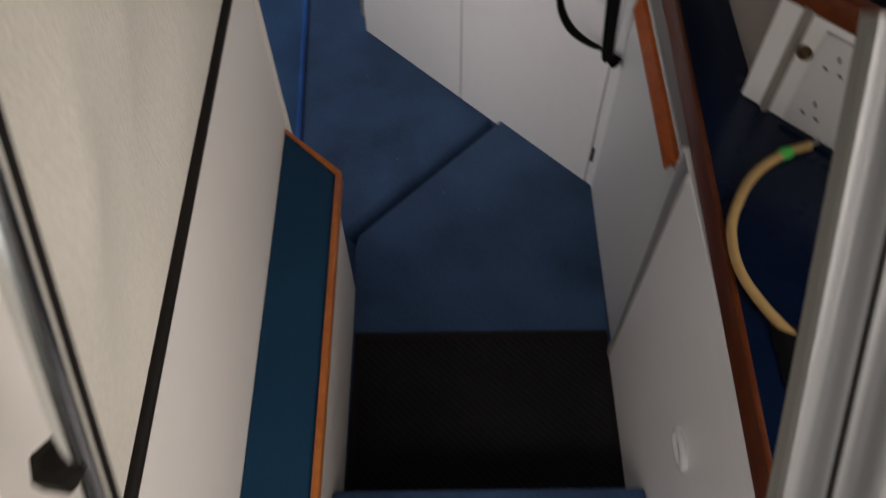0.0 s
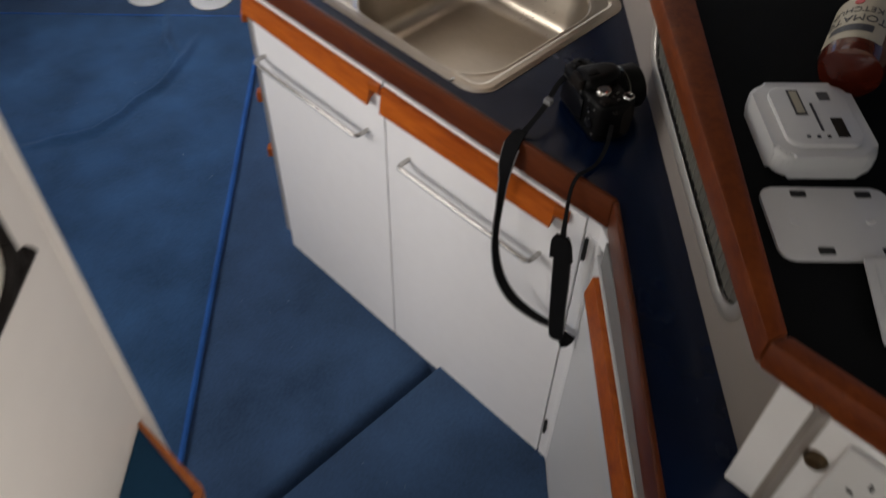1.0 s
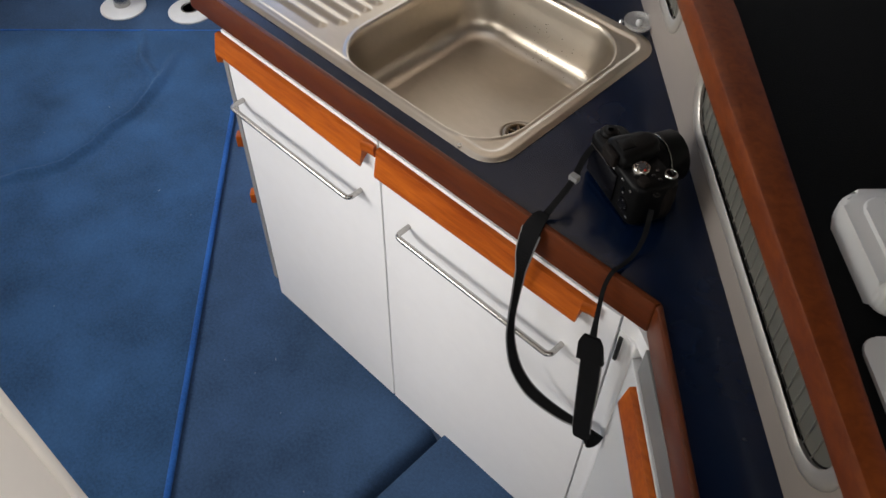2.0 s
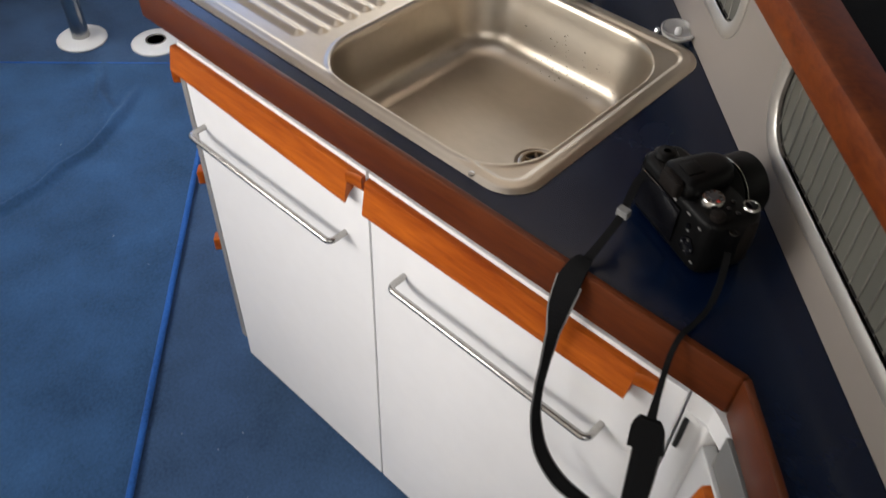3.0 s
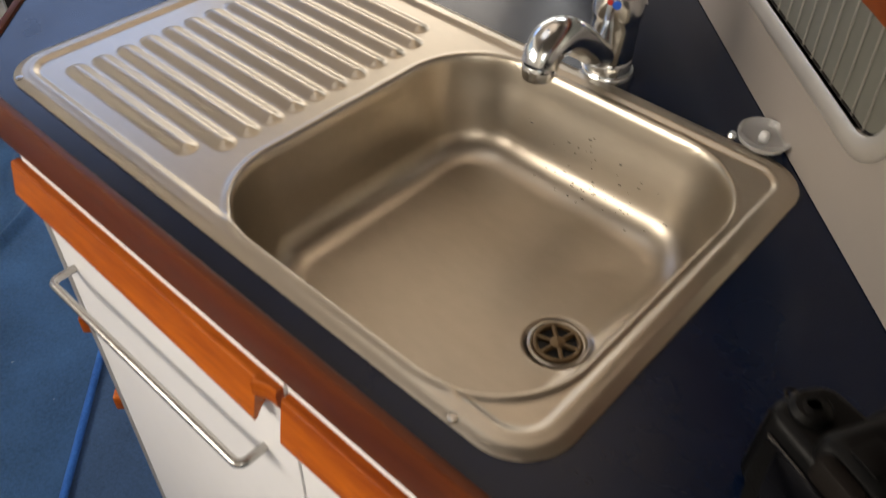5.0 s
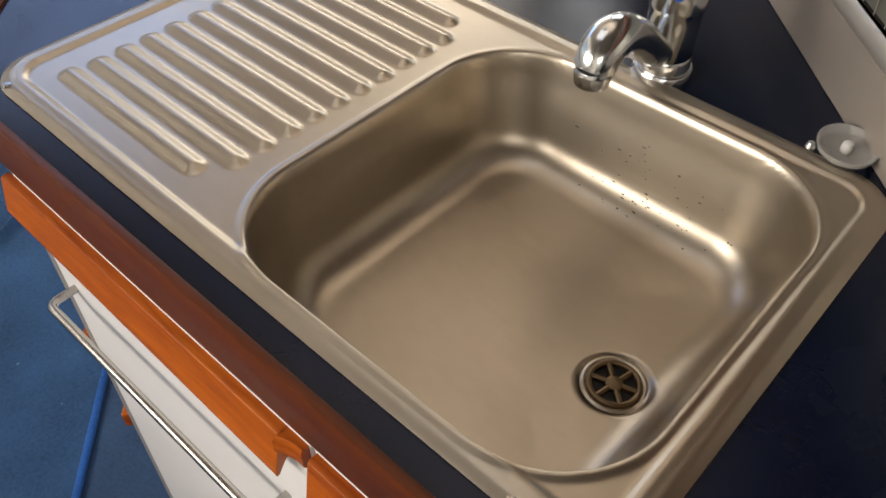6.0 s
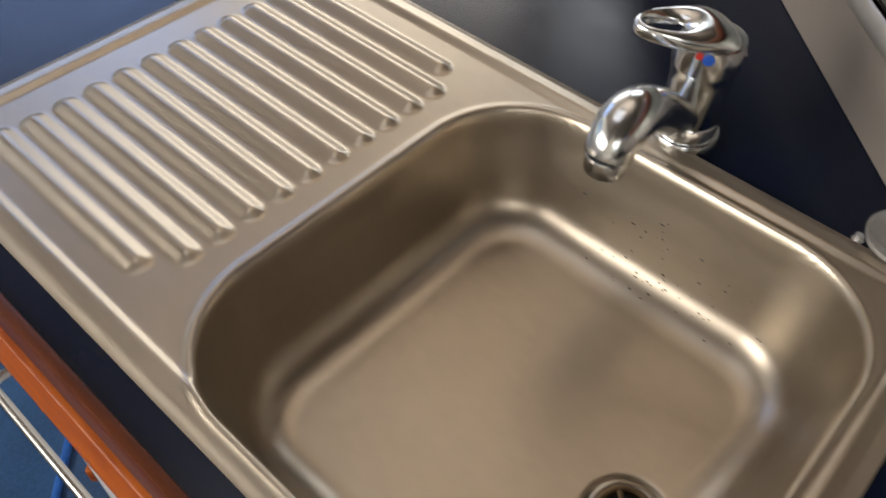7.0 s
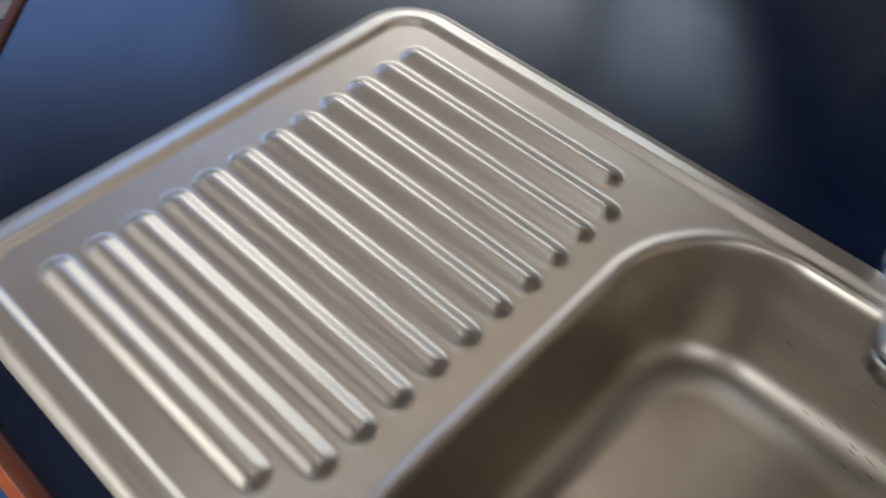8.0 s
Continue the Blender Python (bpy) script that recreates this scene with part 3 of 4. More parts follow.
def steel_sheet(x0, x1, step):
    xs = [x0 + (x1 - x0) * i / round((x1 - x0) / step) for i in range(round((x1 - x0) / step) + 1)]
    ys = [SY0 + (SY1 - SY0) * j / round((SY1 - SY0) / step) for j in range(round((SY1 - SY0) / step) + 1)]
    verts, index, faces = [], {}, []
    for i, x in enumerate(xs):
        for j, y in enumerate(ys):
            px, py = x, y
            d = inside(x, y, SX0, SX1, SY0, SY1, 0.050)
            if d < -step * 1.5:
                continue
            if d < 0:
                # pull the outermost points onto the rounded corner
                cx = min(max(x, SX0 + 0.050), SX1 - 0.050)
                cy = min(max(y, SY0 + 0.050), SY1 - 0.050)
                s = 0.050 / math.hypot(x - cx, y - cy)
                px, py = cx + (x - cx) * s, cy + (y - cy) * s
            index[i, j] = len(verts)
            verts.append((px, py, steel_height(px, py)))
    for i in range(len(xs) - 1):
        for j in range(len(ys) - 1):
            c = [(i, j), (i + 1, j), (i + 1, j + 1), (i, j + 1)]
            if all(k in index for k in c):
                faces.append([index[k] for k in c])
    me = bpy.data.meshes.new("sheet")
    me.from_pydata(verts, [], faces)
    me.update()
    me.shade_smooth()
    me.materials.append(STEEL)
    return me


sink = thing("kitchen_sink", "brushed stainless steel sink with a ribbed drainer let into the worktop", "sink", (0, 0.25, COUNTER))
for nm, a, b, st in (("basin", -0.203, SX1, 0.002), ("drainer", SX0, -0.203, 0.0015)):
    ob = new(nm, steel_sheet(a, b, st))
    ob.parent = sink
    ob.matrix_parent_inverse = Matrix.Translation(-sink.location)

ZD = steel_height(*DRAIN)
waste = part("waste", spun([(0.0282, 0.000), (0.0286, 0.0025), (0.026, 0.0036), (0.0232, 0.0025), (0.0222, -0.002)], (*DRAIN, ZD + 0.0005), None, 40), STEEL, sink, "steel waste ring", smooth=True)
CS = Vector((*DRAIN, ZD + 0.003))
for k in range(6):
    a = math.pi / 3 * k + 0.3
    part("strainer_spoke", tube([CS, CS + Vector((0.0212 * math.cos(a), 0.0212 * math.sin(a), 0))], 0.0028, 8), BRASSY, waste, "brass coloured spoke", smooth=True)
part("strainer_hub", spun([(0.0075, -0.002), (0.0075, 0.002), (0.005, 0.0035)], CS, None, 16), BRASSY, waste, "brass coloured hub", smooth=True)
part("strainer_ring", tube([CS + Vector((0.0212 * math.cos(t), 0.0212 * math.sin(t), 0)) for t in (2 * math.pi * i / 32 for i in range(32))], 0.003, 8, True), BRASSY, waste, "brass coloured ring", smooth=True)
part("well", spun([(0.0222, 0.0), (0.0222, 0.0008)], (*DRAIN, ZD + 0.001), None, 32), DARK, waste, "dark waste opening")

# ---- panel above the worktop, slots and shelf ----
VW = 0.465
def slot_wall():
    bm = bmesh.new()
    loops = []
    for poly in ([(-1.6, 0.901), (0.862, 0.901), (0.862, 1.112), (-1.6, 1.112)], round_rect(0.078, 0.652, 0.972, 1.100, 0.054, 10), round_rect(-0.72, -0.095, 0.990, 1.095, 0.035, 8)):
        vs = [bm.verts.new(uv(a, VW, z)) for a, z in poly]
        loops += [bm.edges.new((vs[i], vs[(i + 1) % len(vs)])) for i in range(len(vs))]
    bmesh.ops.triangle_fill(bm, use_beauty=True, edges=loops)
    out = bmesh.ops.extrude_face_region(bm, geom=list(bm.faces))
    for g in out["geom"]:
        if isinstance(g, bmesh.types.BMVert):
            g.co += Vector((S2, S2, 0)) * 0.012
    return bm
structure(link("wall_splashback", slot_wall(), PANELGREY), "grey-white splash panel with two rounded slots", "wall")
for u0, u1, z0, z1, r in ((0.078, 0.652, 0.972, 1.100, 0.054), (-0.72, -0.095, 0.990, 1.095, 0.035)):
    vent = thing("wall_slot", "rounded metal-rimmed slot with fine wires over dull metal", "vent", uv((u0 + u1) / 2, VW, z0), group="slots above the worktop")
    ring = [uv(a, VW + 0.001, z) for a, z in round_rect(u0, u1, z0, z1, r, 10)]
    bm = bmesh.new()
    rings = []
    for grow, out in ((0.0, 0.012), (0.0, -0.0005), (0.0015, -0.002), (0.010, -0.0045), (0.0185, -0.0035), (0.021, -0.0015), (0.021, 0.0)):
        rings.append([bm.verts.new(uv(a, VW + out, z)) for a, z in round_rect(u0 - grow, u1 + grow, z0 - grow, z1 + min(grow, 0.005), r + grow, 10)])
    for p, q in zip(rings, rings[1:]):
        for i in range(len(p)):
            bm.faces.new((p[i], p[(i + 1) % len(p)], q[(i + 1) % len(p)], q[i]))
    part("rim", bm, RIM, vent, "satin metal rim", smooth=True)
    # dark tube added for the dark gap between rim and plate
    part("gasket", tube([uv(a, VW + 0.0045, z) for a, z in round_rect(u0 + 0.001, u1 - 0.001, z0 + 0.001, z1 - 0.001, r - 0.001, 10)], 0.0013, 6, True), RUBBER, vent, "thin dark line for the gap inside the rim")
    part("back", uvbox(u0 - 0.01, u1 + 0.01, VW + 0.0050, VW + 0.0080, z0 - 0.01, z1 + 0.008), GREYBACK, vent)
    n = 27
    for i in range(n):
        a = u0 + 0.016 + (u1 - u0 - 0.024) * i / n
        inset = max(0.0, r - min(a - u0, u1 - a))
        dz = r - math.sqrt(max(0.0, r * r - inset * inset))
        part("wire", tube([uv(a, VW + 0.0034, z0 + 0.001 + dz), uv(a - 0.010, VW + 0.0034, z1 - 0.002 - dz)], 0.0007, 5), WIRE, vent)

shelf = thing("shelf", "dark topped shelf with a broad mahogany edging", "shelf", uv(0, 0.6, 1.13))
part("top", prism([uv(-1.6, 0.440), uv(0.78, 0.436), (0.872, -0.2540), (1.55, -0.2600), uv(1.5, 1.19), uv(-1.6, 1.19)], 1.113, 1.132), SHELFTOP, shelf)
part("edging", prism([uv(-1.6, 0.419), (0.8640, -0.2720), (0.8745, -0.2490), uv(0.10, 0.472), uv(-1.6, 0.476)], 1.106, 1.149, 0.005), SHELFWOOD, shelf, "mahogany edging", smooth=True)
part("edging", prism([(0.8650, -0.2720), (1.55, -0.2850), (1.55, -0.2440), (0.8755, -0.2490)], 1.106, 1.149, 0.005), SHELFWOOD, shelf, "mahogany edging", smooth=True)

sockets = thing("socket_box", "white boxed corner with a double socket plate", "socket", (1.1, -0.28, 0.9))
part("casing", prism([(0.893, -0.272), (1.55, -0.272), (1.55, -0.1), (0.92, -0.1)], 0.901, 1.104, 0.002), WHITE, sockets)

# sockets and what lies round them
plate = part("socket_plate", box(0.974, 1.125, -0.281, -0.2725, 0.912, 1.094, 0.003), PLASTIC, sockets, "white double socket plate", smooth=True)
for zc in (0.956, 1.050):
    for dx, dz, w, h in ((0.0, 0.015, 0.004, 0.008), (-0.012, -0.010, 0.007, 0.004), (0.012, -0.010, 0.007, 0.004)):
        part("pin_slot", box(1.010 + dx - w / 2, 1.010 + dx + w / 2, -0.2822, -0.2805, zc + dz - h / 2, zc + dz + h / 2), DARK, plate)
    part("switch", box(1.067, 1.082, -0.2855, -0.2805, zc - 0.011, zc + 0.011, 0.0015), PLASTIC, plate, "white rocker switch")
turn_y = Matrix.Rotation(radians(90), 4, "X")
part("key_switch", spun([(0.012, 0.0), (0.012, 0.004), (0.010, 0.007), (0.006, 0.007), (0.0055, 0.003)], (0.9585, -0.2725, 1.040), turn_y, 20), BRASSY, sockets, "small dull metal key switch", smooth=True)

hose = thing("hose", "tan rubber hose with green tape lying on the worktop", "hose", (1.1, -0.45, 0.901))
hose_line = smooth_line([(1.036, -0.296, 0.909), (1.017, -0.338, 0.909), (1.006, -0.395, 0.909), (1.013, -0.455, 0.909), (1.042, -0.525, 0.909), (1.107, -0.582, 0.909), (1.222, -0.612, 0.909), (1.34, -0.60, 0.909), (1.45, -0.54, 0.909)], 8)
part("tube", tube(hose_line, 0.0074, 14), HOSE, hose, smooth=True)
part("tape", tube([Vector((1.0165, -0.339, 0.909)) + Vector((-0.36, -0.93, 0)).normalized() * s for s in (0.010, 0.004, -0.006, -0.012)], [0.0082, 0.0100, 0.0100, 0.0082], 14), GREEN, hose, "bright green tape", smooth=True)
part("connector", tube([(1.0355, -0.297, 0.909), (1.042, -0.280, 0.909)], 0.005, 10), SATIN, hose, "small metal connector", smooth=True)

bag = thing("folded_cloth", "dark folded cloth lying on the worktop", "cloth", uv(1.36, 0.47, 0.901))
def cloth():
    bm = bmesh.new()
    n = 26
    rows = []
    for i in range(n + 1):
        row = []
        for j in range(n + 1):
            a, b = i / n * 2 - 1, j / n * 2 - 1
            edge = max(0.0, 1 - max(abs(a), abs(b)) ** 6)
            z = 0.902 + edge * (0.018 + 0.012 * noise.noise(Vector((a * 2.2, b * 2.2, 1))))
            row.append(bm.verts.new(uv(1.40 + 0.13 * a + 0.02 * b, 0.475 + 0.085 * b + 0.012 * noise.noise(Vector((a * 3, 0, 2))), z)))
        rows.append(row)
    for i in range(n):
        for j in range(n):
            bm.faces.new((rows[i][j], rows[i + 1][j], rows[i + 1][j + 1], rows[i][j + 1]))
    return bm
part("fabric", cloth(), WEB, bag, smooth=True)

# ---- mixer tap ----
AX = Vector((-0.030, 0.480, COUNTER))
tap = thing("mixer_tap", "chrome single-lever mixer tap with a looped lever behind the sink", "tap", AX)
part("base", spun([(0.0295, 0.0005), (0.0295, 0.004), (0.028, 0.007), (0.026, 0.0075)], AX, None, 40), CHROME, tap, smooth=True)
part("body", spun([(0.0255, 0.007), (0.0250, 0.020), (0.0240, 0.0215), (0.0247, 0.023), (0.0245, 0.060), (0.0247, 0.068), (0.0262, 0.071), (0.0268, 0.074), (0.0265, 0.088), (0.0255, 0.096), (0.020, 0.099)], AX, None, 40), CHROME, tap, smooth=True)
sp = [AX + Vector(p) for p in ((0.001, -0.012, 0.026), (0.003, -0.040, 0.044), (0.004, -0.072, 0.069), (0.005, -0.101, 0.087), (0.006, -0.122, 0.092), (0.0065, -0.136, 0.086), (0.0068, -0.142, 0.074))]
spout = part("spout", tube(smooth_line(sp, 6), [0.0135 + 0.0040 * min(1, i / 26) + 0.0024 * math.sin(math.pi * min(1, i / 36)) * (1 if i < 30 else 0.8) for i in range(37)], 24), CHROME, tap, smooth=True)
part("aerator", spun([(0.0150, 0.0), (0.0160, 0.010), (0.0145, 0.014)], AX + Vector((0.0068, -0.1425, 0.062)), None, 28), CHROME, spout, smooth=True)


def lever():
    """A hood over the body, drawn out into a paddle with a hollow loop."""
    way = Vector((-0.66, -0.75, 0)).normalized()
    side = Vector((-way.y, way.x, 0))
    c = AX + Vector((0, 0, 0.092))
    bm = bmesh.new()
    n, m = 44, 16
    rings = []
    for i in range(n):
        a = 2 * math.pi * i / n
        back = 0.5 + 0.5 * math.cos(a)
        s0, w0 = 0.041 - 0.0165 * math.cos(a), 0.0100 * math.sin(a)
        s1, w1 = 0.0175 - 0.0475 * math.cos(a), (0.0245 + 0.0045 * math.cos(a)) * math.sin(a)
        high = 0.0058 + 0.0030 * back
        ring = []
        for k in range(m):
            q = 2 * math.pi * k / m
            f = 0.5 - 0.5 * math.cos(q)
            s, w = s0 + (s1 - s0) * f, w0 + (w1 - w0) * f
            arch = 0.0125 - 0.024 * (max(0.0, 0.010 - s) / 0.040) ** 2 - 5.0 * w * w * max(0.0, 1 - s / 0.045) + 0.10 * max(0.0, s - 0.030)
            ring.append(bm.verts.new(c + way * s + side * w + Vector((0, 0, arch + high * math.sin(q)))))
        rings.append(ring)
    for i in range(n):
        p, q = rings[i], rings[(i + 1) % n]
        for k in range(m):
            bm.faces.new((p[k], p[(k + 1) % m], q[(k + 1) % m], q[k]))
    bmesh.ops.recalc_face_normals(bm, faces=bm.faces)
    return bm


handle = part("lever", lever(), CHROME, tap, "chrome looped lever", smooth=True)
dot_way = Vector((0.35, -0.94, 0.0))
dot_turn = dot_way.to_track_quat("Z", "Y").to_matrix().to_4x4()
dot_at = AX + Vector((0, 0, 0.0915)) + dot_way * 0.0260
part("blue_mark", spun([(0.0045, 0.0), (0.0045, 0.0012)], dot_at + Vector((0.002, 0.0006, 0)), dot_turn, 16), BLUEPAINT, tap, "blue cold mark")
part("red_mark", spun([(0.0030, 0.0), (0.0030, 0.0010)], dot_at + Vector((-0.0052, -0.0008, 0.001)), dot_turn, 12), REDPAINT, tap, "red hot mark")

# plug with its little stand by the sink's rear corner
plug = thing("sink_plug", "clear plastic suction disc with a white knob beside the sink", "plug", (0.155, 0.475, 0.905))
tilt = Matrix.Rotation(radians(4), 4, Vector((0.7, 0.5, 0)))
part("disc", spun([(0.006, 0.001), (0.021, 0.002), (0.0252, 0.006), (0.0262, 0.011), (0.0252, 0.0112), (0.0208, 0.0055), (0.006, 0.0045)], (0.155, 0.475, 0.9035), tilt, 36), CLEAR, plug, "clear plastic disc", smooth=True)
part("knob", spun([(0.0045, 0.001), (0.005, 0.008), (0.0042, 0.012), (0.002, 0.0135)], (0.155, 0.475, 0.9035), tilt, 18), PLASTIC, plug, "small white knob", smooth=True)
part("tab", spun([(0.003, 0.0), (0.0045, 0.003), (0.003, 0.007)], (0.131, 0.456, 0.9065), None, 12), CHROME, plug, "small metal tab", smooth=True)

# screws on the sink's rim
for x, y in ((0.146, 0.031), (-0.458, 0.033)):
    part("rim_screw", spun([(0.0042, 0.0), (0.0040, 0.0014), (0.0018, 0.0018)], (x, y, steel_height(x, y)), None, 14), SATIN, sink, "small rim screw", smooth=True)

# ---- camera with its strap ----
def slr():
    base = thing("photo_camera", "black camera with a neck strap standing on the worktop", "camera", (0.40, 0.115, 0.901))
    m = Matrix.Translation((0.377, 0.128, 0.9015)) @ Matrix.Rotation(radians(-24), 4, "Z") @ Matrix.Scale(1.06, 4)

    def put(name, bm, mat, parent=base, label="", smooth=True):
        bmesh.ops.transform(bm, matrix=m, verts=bm.verts)
        return part(name, bm, mat, parent, label, smooth)

    outline = [(-0.062, -0.020), (-0.055, -0.027), (0.052, -0.027), (0.062, -0.020), (0.064, 0.030), (0.054, 0.040), (0.038, 0.036), (0.028, 0.022), (-0.052, 0.022), (-0.062, 0.014)]
    body = put("body", prism(outline, 0.0, 0.070, 0.0075, 4), BLACKPLASTIC)
    put("hump", prism([(-0.030, -0.028), (0.022, -0.028), (0.017, 0.024), (0.008, 0.040), (-0.016, 0.040), (-0.025, 0.024)], 0.062, 0.089, 0.012, 5), BLACKPLASTIC, body)
    put("hot_shoe", box(-0.012, 0.006, -0.020, 0.000, 0.0885, 0.0905, 0.0008), BLACKPLASTIC, body, "dark hot shoe")
    put("grip", spun([(0.010, 0.004), (0.0155, 0.012), (0.0165, 0.040), (0.0150, 0.058), (0.0090, 0.069), (0.003, 0.0705)], (0.050, 0.024, 0), None, 24), RUBBER, body, "rounded rubber grip")
    put("left_shoulder", spun([(0.013, 0.0), (0.013, 0.072), (0.010, 0.0755), (0.004, 0.0765)], (-0.047, -0.006, 0), None, 24), BLACKPLASTIC, body)
    put("screen", box(-0.050, 0.018, -0.0305, -0.0265, 0.012, 0.058, 0.0015), GLOSSBLACK, body, "glossy black screen")
    put("eyepiece", prism(round_rect(-0.018, 0.012, -0.036, -0.026, 0.004, 4), 0.068, 0.086, 0.002), RUBBER, body)
    lens_turn = Matrix.Rotation(radians(-90), 4, "X")
    barrel = put("lens", spun([(0.030, 0.015), (0.034, 0.024), (0.034, 0.046), (0.032, 0.048), (0.035, 0.050), (0.035, 0.075), (0.033, 0.078), (0.027, 0.078), (0.026, 0.070)], (-0.006, 0.0, 0.040), lens_turn, 36), BLACKPLASTIC, body)
    put("lens_ring", tube([(-0.006 + 0.0345 * math.cos(a), 0.049, 0.040 + 0.0345 * math.sin(a)) for a in (2 * math.pi * i / 40 for i in range(40))], 0.0010, 6, True), SATIN, barrel, "thin metal ring")
    dial = put("mode_dial", spun([(0.0118, 0.0), (0.0118, 0.006), (0.0105, 0.0078), (0.0005, 0.0080)], (0.030, -0.004, 0.070), None, 28), SATIN, body, "mode dial with dark markings")
    for k in range(9):
        a = 2 * math.pi * k / 9
        put("marking", spun([(0.0018, 0.0778), (0.0018, 0.0784)], (0.030 + 0.0075 * math.cos(a), -0.004 + 0.0075 * math.sin(a), 0), None, 8), INK if k else REDPAINT, dial)
    put("centre", spun([(0.0058, 0.0776), (0.0052, 0.0790)], (0.030, -0.004, 0), None, 16), INK, dial)
    put("shutter_collar", tube([(0.050 + 0.0072 * math.cos(a), 0.028 + 0.0072 * math.sin(a), 0.0715) for a in (2 * math.pi * i / 24 for i in range(24))], 0.0018, 6, True), SATIN, body, "silver shutter collar")
    put("shutter_button", spun([(0.0058, 0.0), (0.0055, 0.0035), (0.002, 0.0040)], (0.050, 0.028, 0.0695), None, 20), GLOSSBLACK, body)
    put("thumb_wheel", spun([(0.0075, 0.0), (0.0075, 0.006), (0.006, 0.007)], (0.050, -0.012, 0.069), None, 22), RUBBER, body, "ribbed wheel")
    put("left_knob", spun([(0.009, 0.0), (0.009, 0.006), (0.007, 0.0075)], (-0.045, -0.006, 0.069), None, 24), BLACKPLASTIC, body)
    for i in range(3):
        put("button", spun([(0.003, 0.0), (0.003, 0.002)], (0.034 + 0.008 * (i % 2), -0.0268, 0.050 - 0.014 * i), Matrix.Rotation(radians(90), 4, "X"), 12), GLOSSBLACK, body)
    put("control_pad", spun([(0.010, 0.0), (0.010, 0.002), (0.006, 0.0025), (0.004, 0.0015)], (0.040, -0.0268, 0.028), Matrix.Rotation(radians(90), 4, "X"), 22), GLOSSBLACK, body)
    for i in range(4):
        a = math.pi / 2 * i
        put("pad_mark", box(0.0392 + 0.0072 * math.cos(a), 0.0408 + 0.0072 * math.cos(a), -0.0292, -0.0284, 0.0272 + 0.0072 * math.sin(a), 0.0288 + 0.0072 * math.sin(a)), WEBGREY, body, "pale mark")
    for x, z, w in ((0.026, 0.061, 0.005), (0.046, 0.058, 0.004), (0.033, 0.043, 0.003), (0.050, 0.014, 0.004)):
        put("button_mark", box(x, x + w, -0.0280, -0.0268, z, z + 0.0014), WEBGREY, body, "pale mark")
    for x, y in ((0.044, 0.006), (0.053, 0.010), (0.038, 0.016)):
        put("top_button", spun([(0.0026, 0.0), (0.0026, 0.0018), (0.0014, 0.0023)], (x, y, 0.0697), None, 14), GLOSSBLACK, body)
    put("maker_bar", box(-0.014, 0.008, -0.0285, -0.0278, 0.0605, 0.0630), WEBGREY, body, "pale worn lettering")
    for x in (-0.064, 0.066):
        put("strap_lug", tube([(x + 0.004 * math.cos(a), 0.004 * math.sin(a), 0.060) for a in (2 * math.pi * i / 16 for i in range(16))], 0.0012, 6, True), RUBBER, body, "strap ring")

    def strap(name, rows, mat, steps=6, thick=0.0022):
        pts = smooth_line([r[:3] for r in rows], steps)
        wide, sides = [], []
        for k in range(len(pts)):
            i, f = min(k // steps, len(rows) - 2), (k - min(k // steps, len(rows) - 2) * steps) / steps
            wide.append(rows[i][3] * (1 - f) + rows[i + 1][3] * f)
            a = radians(rows[i][4] * (1 - f) + rows[i + 1][4] * f)
            sides.append((math.cos(a), math.sin(a), 0))
        return part(name, tube(pts, 0, flat=(wide, thick, sides)), mat, base, smooth=False)

    # x, y, z, width, turn of the strap's breadth from the cupboard front
    one = strap("strap_end", [(0.322, 0.146, 0.962, 0.008, 20), (0.322, 0.105, 0.956, 0.009, 10), (0.333, 0.060, 0.940, 0.009, 5), (0.332, 0.030, 0.920, 0.009, 0), (0.331, 0.012, 0.909, 0.011, 0)], WEB)
    part("buckle", box(0.326, 0.340, 0.060, 0.070, 0.939, 0.949, 0.001), WEBGREY, one, "pale strap buckle")
    run = [(0.330, 0.010, 0.910, 0.020, 0), (0.330, -0.002, 0.909, 0.030, 0), (0.330, -0.016, 0.895, 0.037, 0), (0.330, -0.026, 0.860, 0.031, 8), (0.331, -0.030, 0.820, 0.016, 30), (0.331, -0.034, 0.765, 0.013, 60), (0.333, -0.040, 0.710, 0.013, 72), (0.340, -0.044, 0.660, 0.015, 62), (0.358, -0.046, 0.608, 0.020, 52), (0.388, -0.046, 0.576, 0.022, 52), (0.422, -0.042, 0.562, 0.021, 58), (0.462, -0.036, 0.558, 0.019, 60), (0.490, -0.031, 0.563, 0.019, 50)]
    run = [(x, y, z, w * 0.78, t) for x, y, z, w, t in run]
    pad = strap("shoulder_pad", run, WEB, thick=0.0035)
    strap("pad_backing", [(x, y, z, w + 0.0045, t) for x, y, z, w, t in run[2:]], WEBGREY, thick=0.0012)
    strap("strap_end", [(0.446, 0.086, 0.950, 0.007, 40), (0.456, 0.066, 0.922, 0.007, 30), (0.460, 0.042, 0.906, 0.006, 20), (0.460, 0.014, 0.907, 0.006, 10), (0.459, -0.006, 0.909, 0.006, 0), (0.461, -0.022, 0.890, 0.006, 0), (0.466, -0.030, 0.840, 0.0065, 0), (0.471, -0.034, 0.790, 0.012, 10)], WEB)
    strap("strap_cap", [(0.469, -0.036, 0.800, 0.022, 10), (0.472, -0.038, 0.786, 0.036, 12), (0.478, -0.0395, 0.752, 0.041, 15)], WEB, thick=0.006)
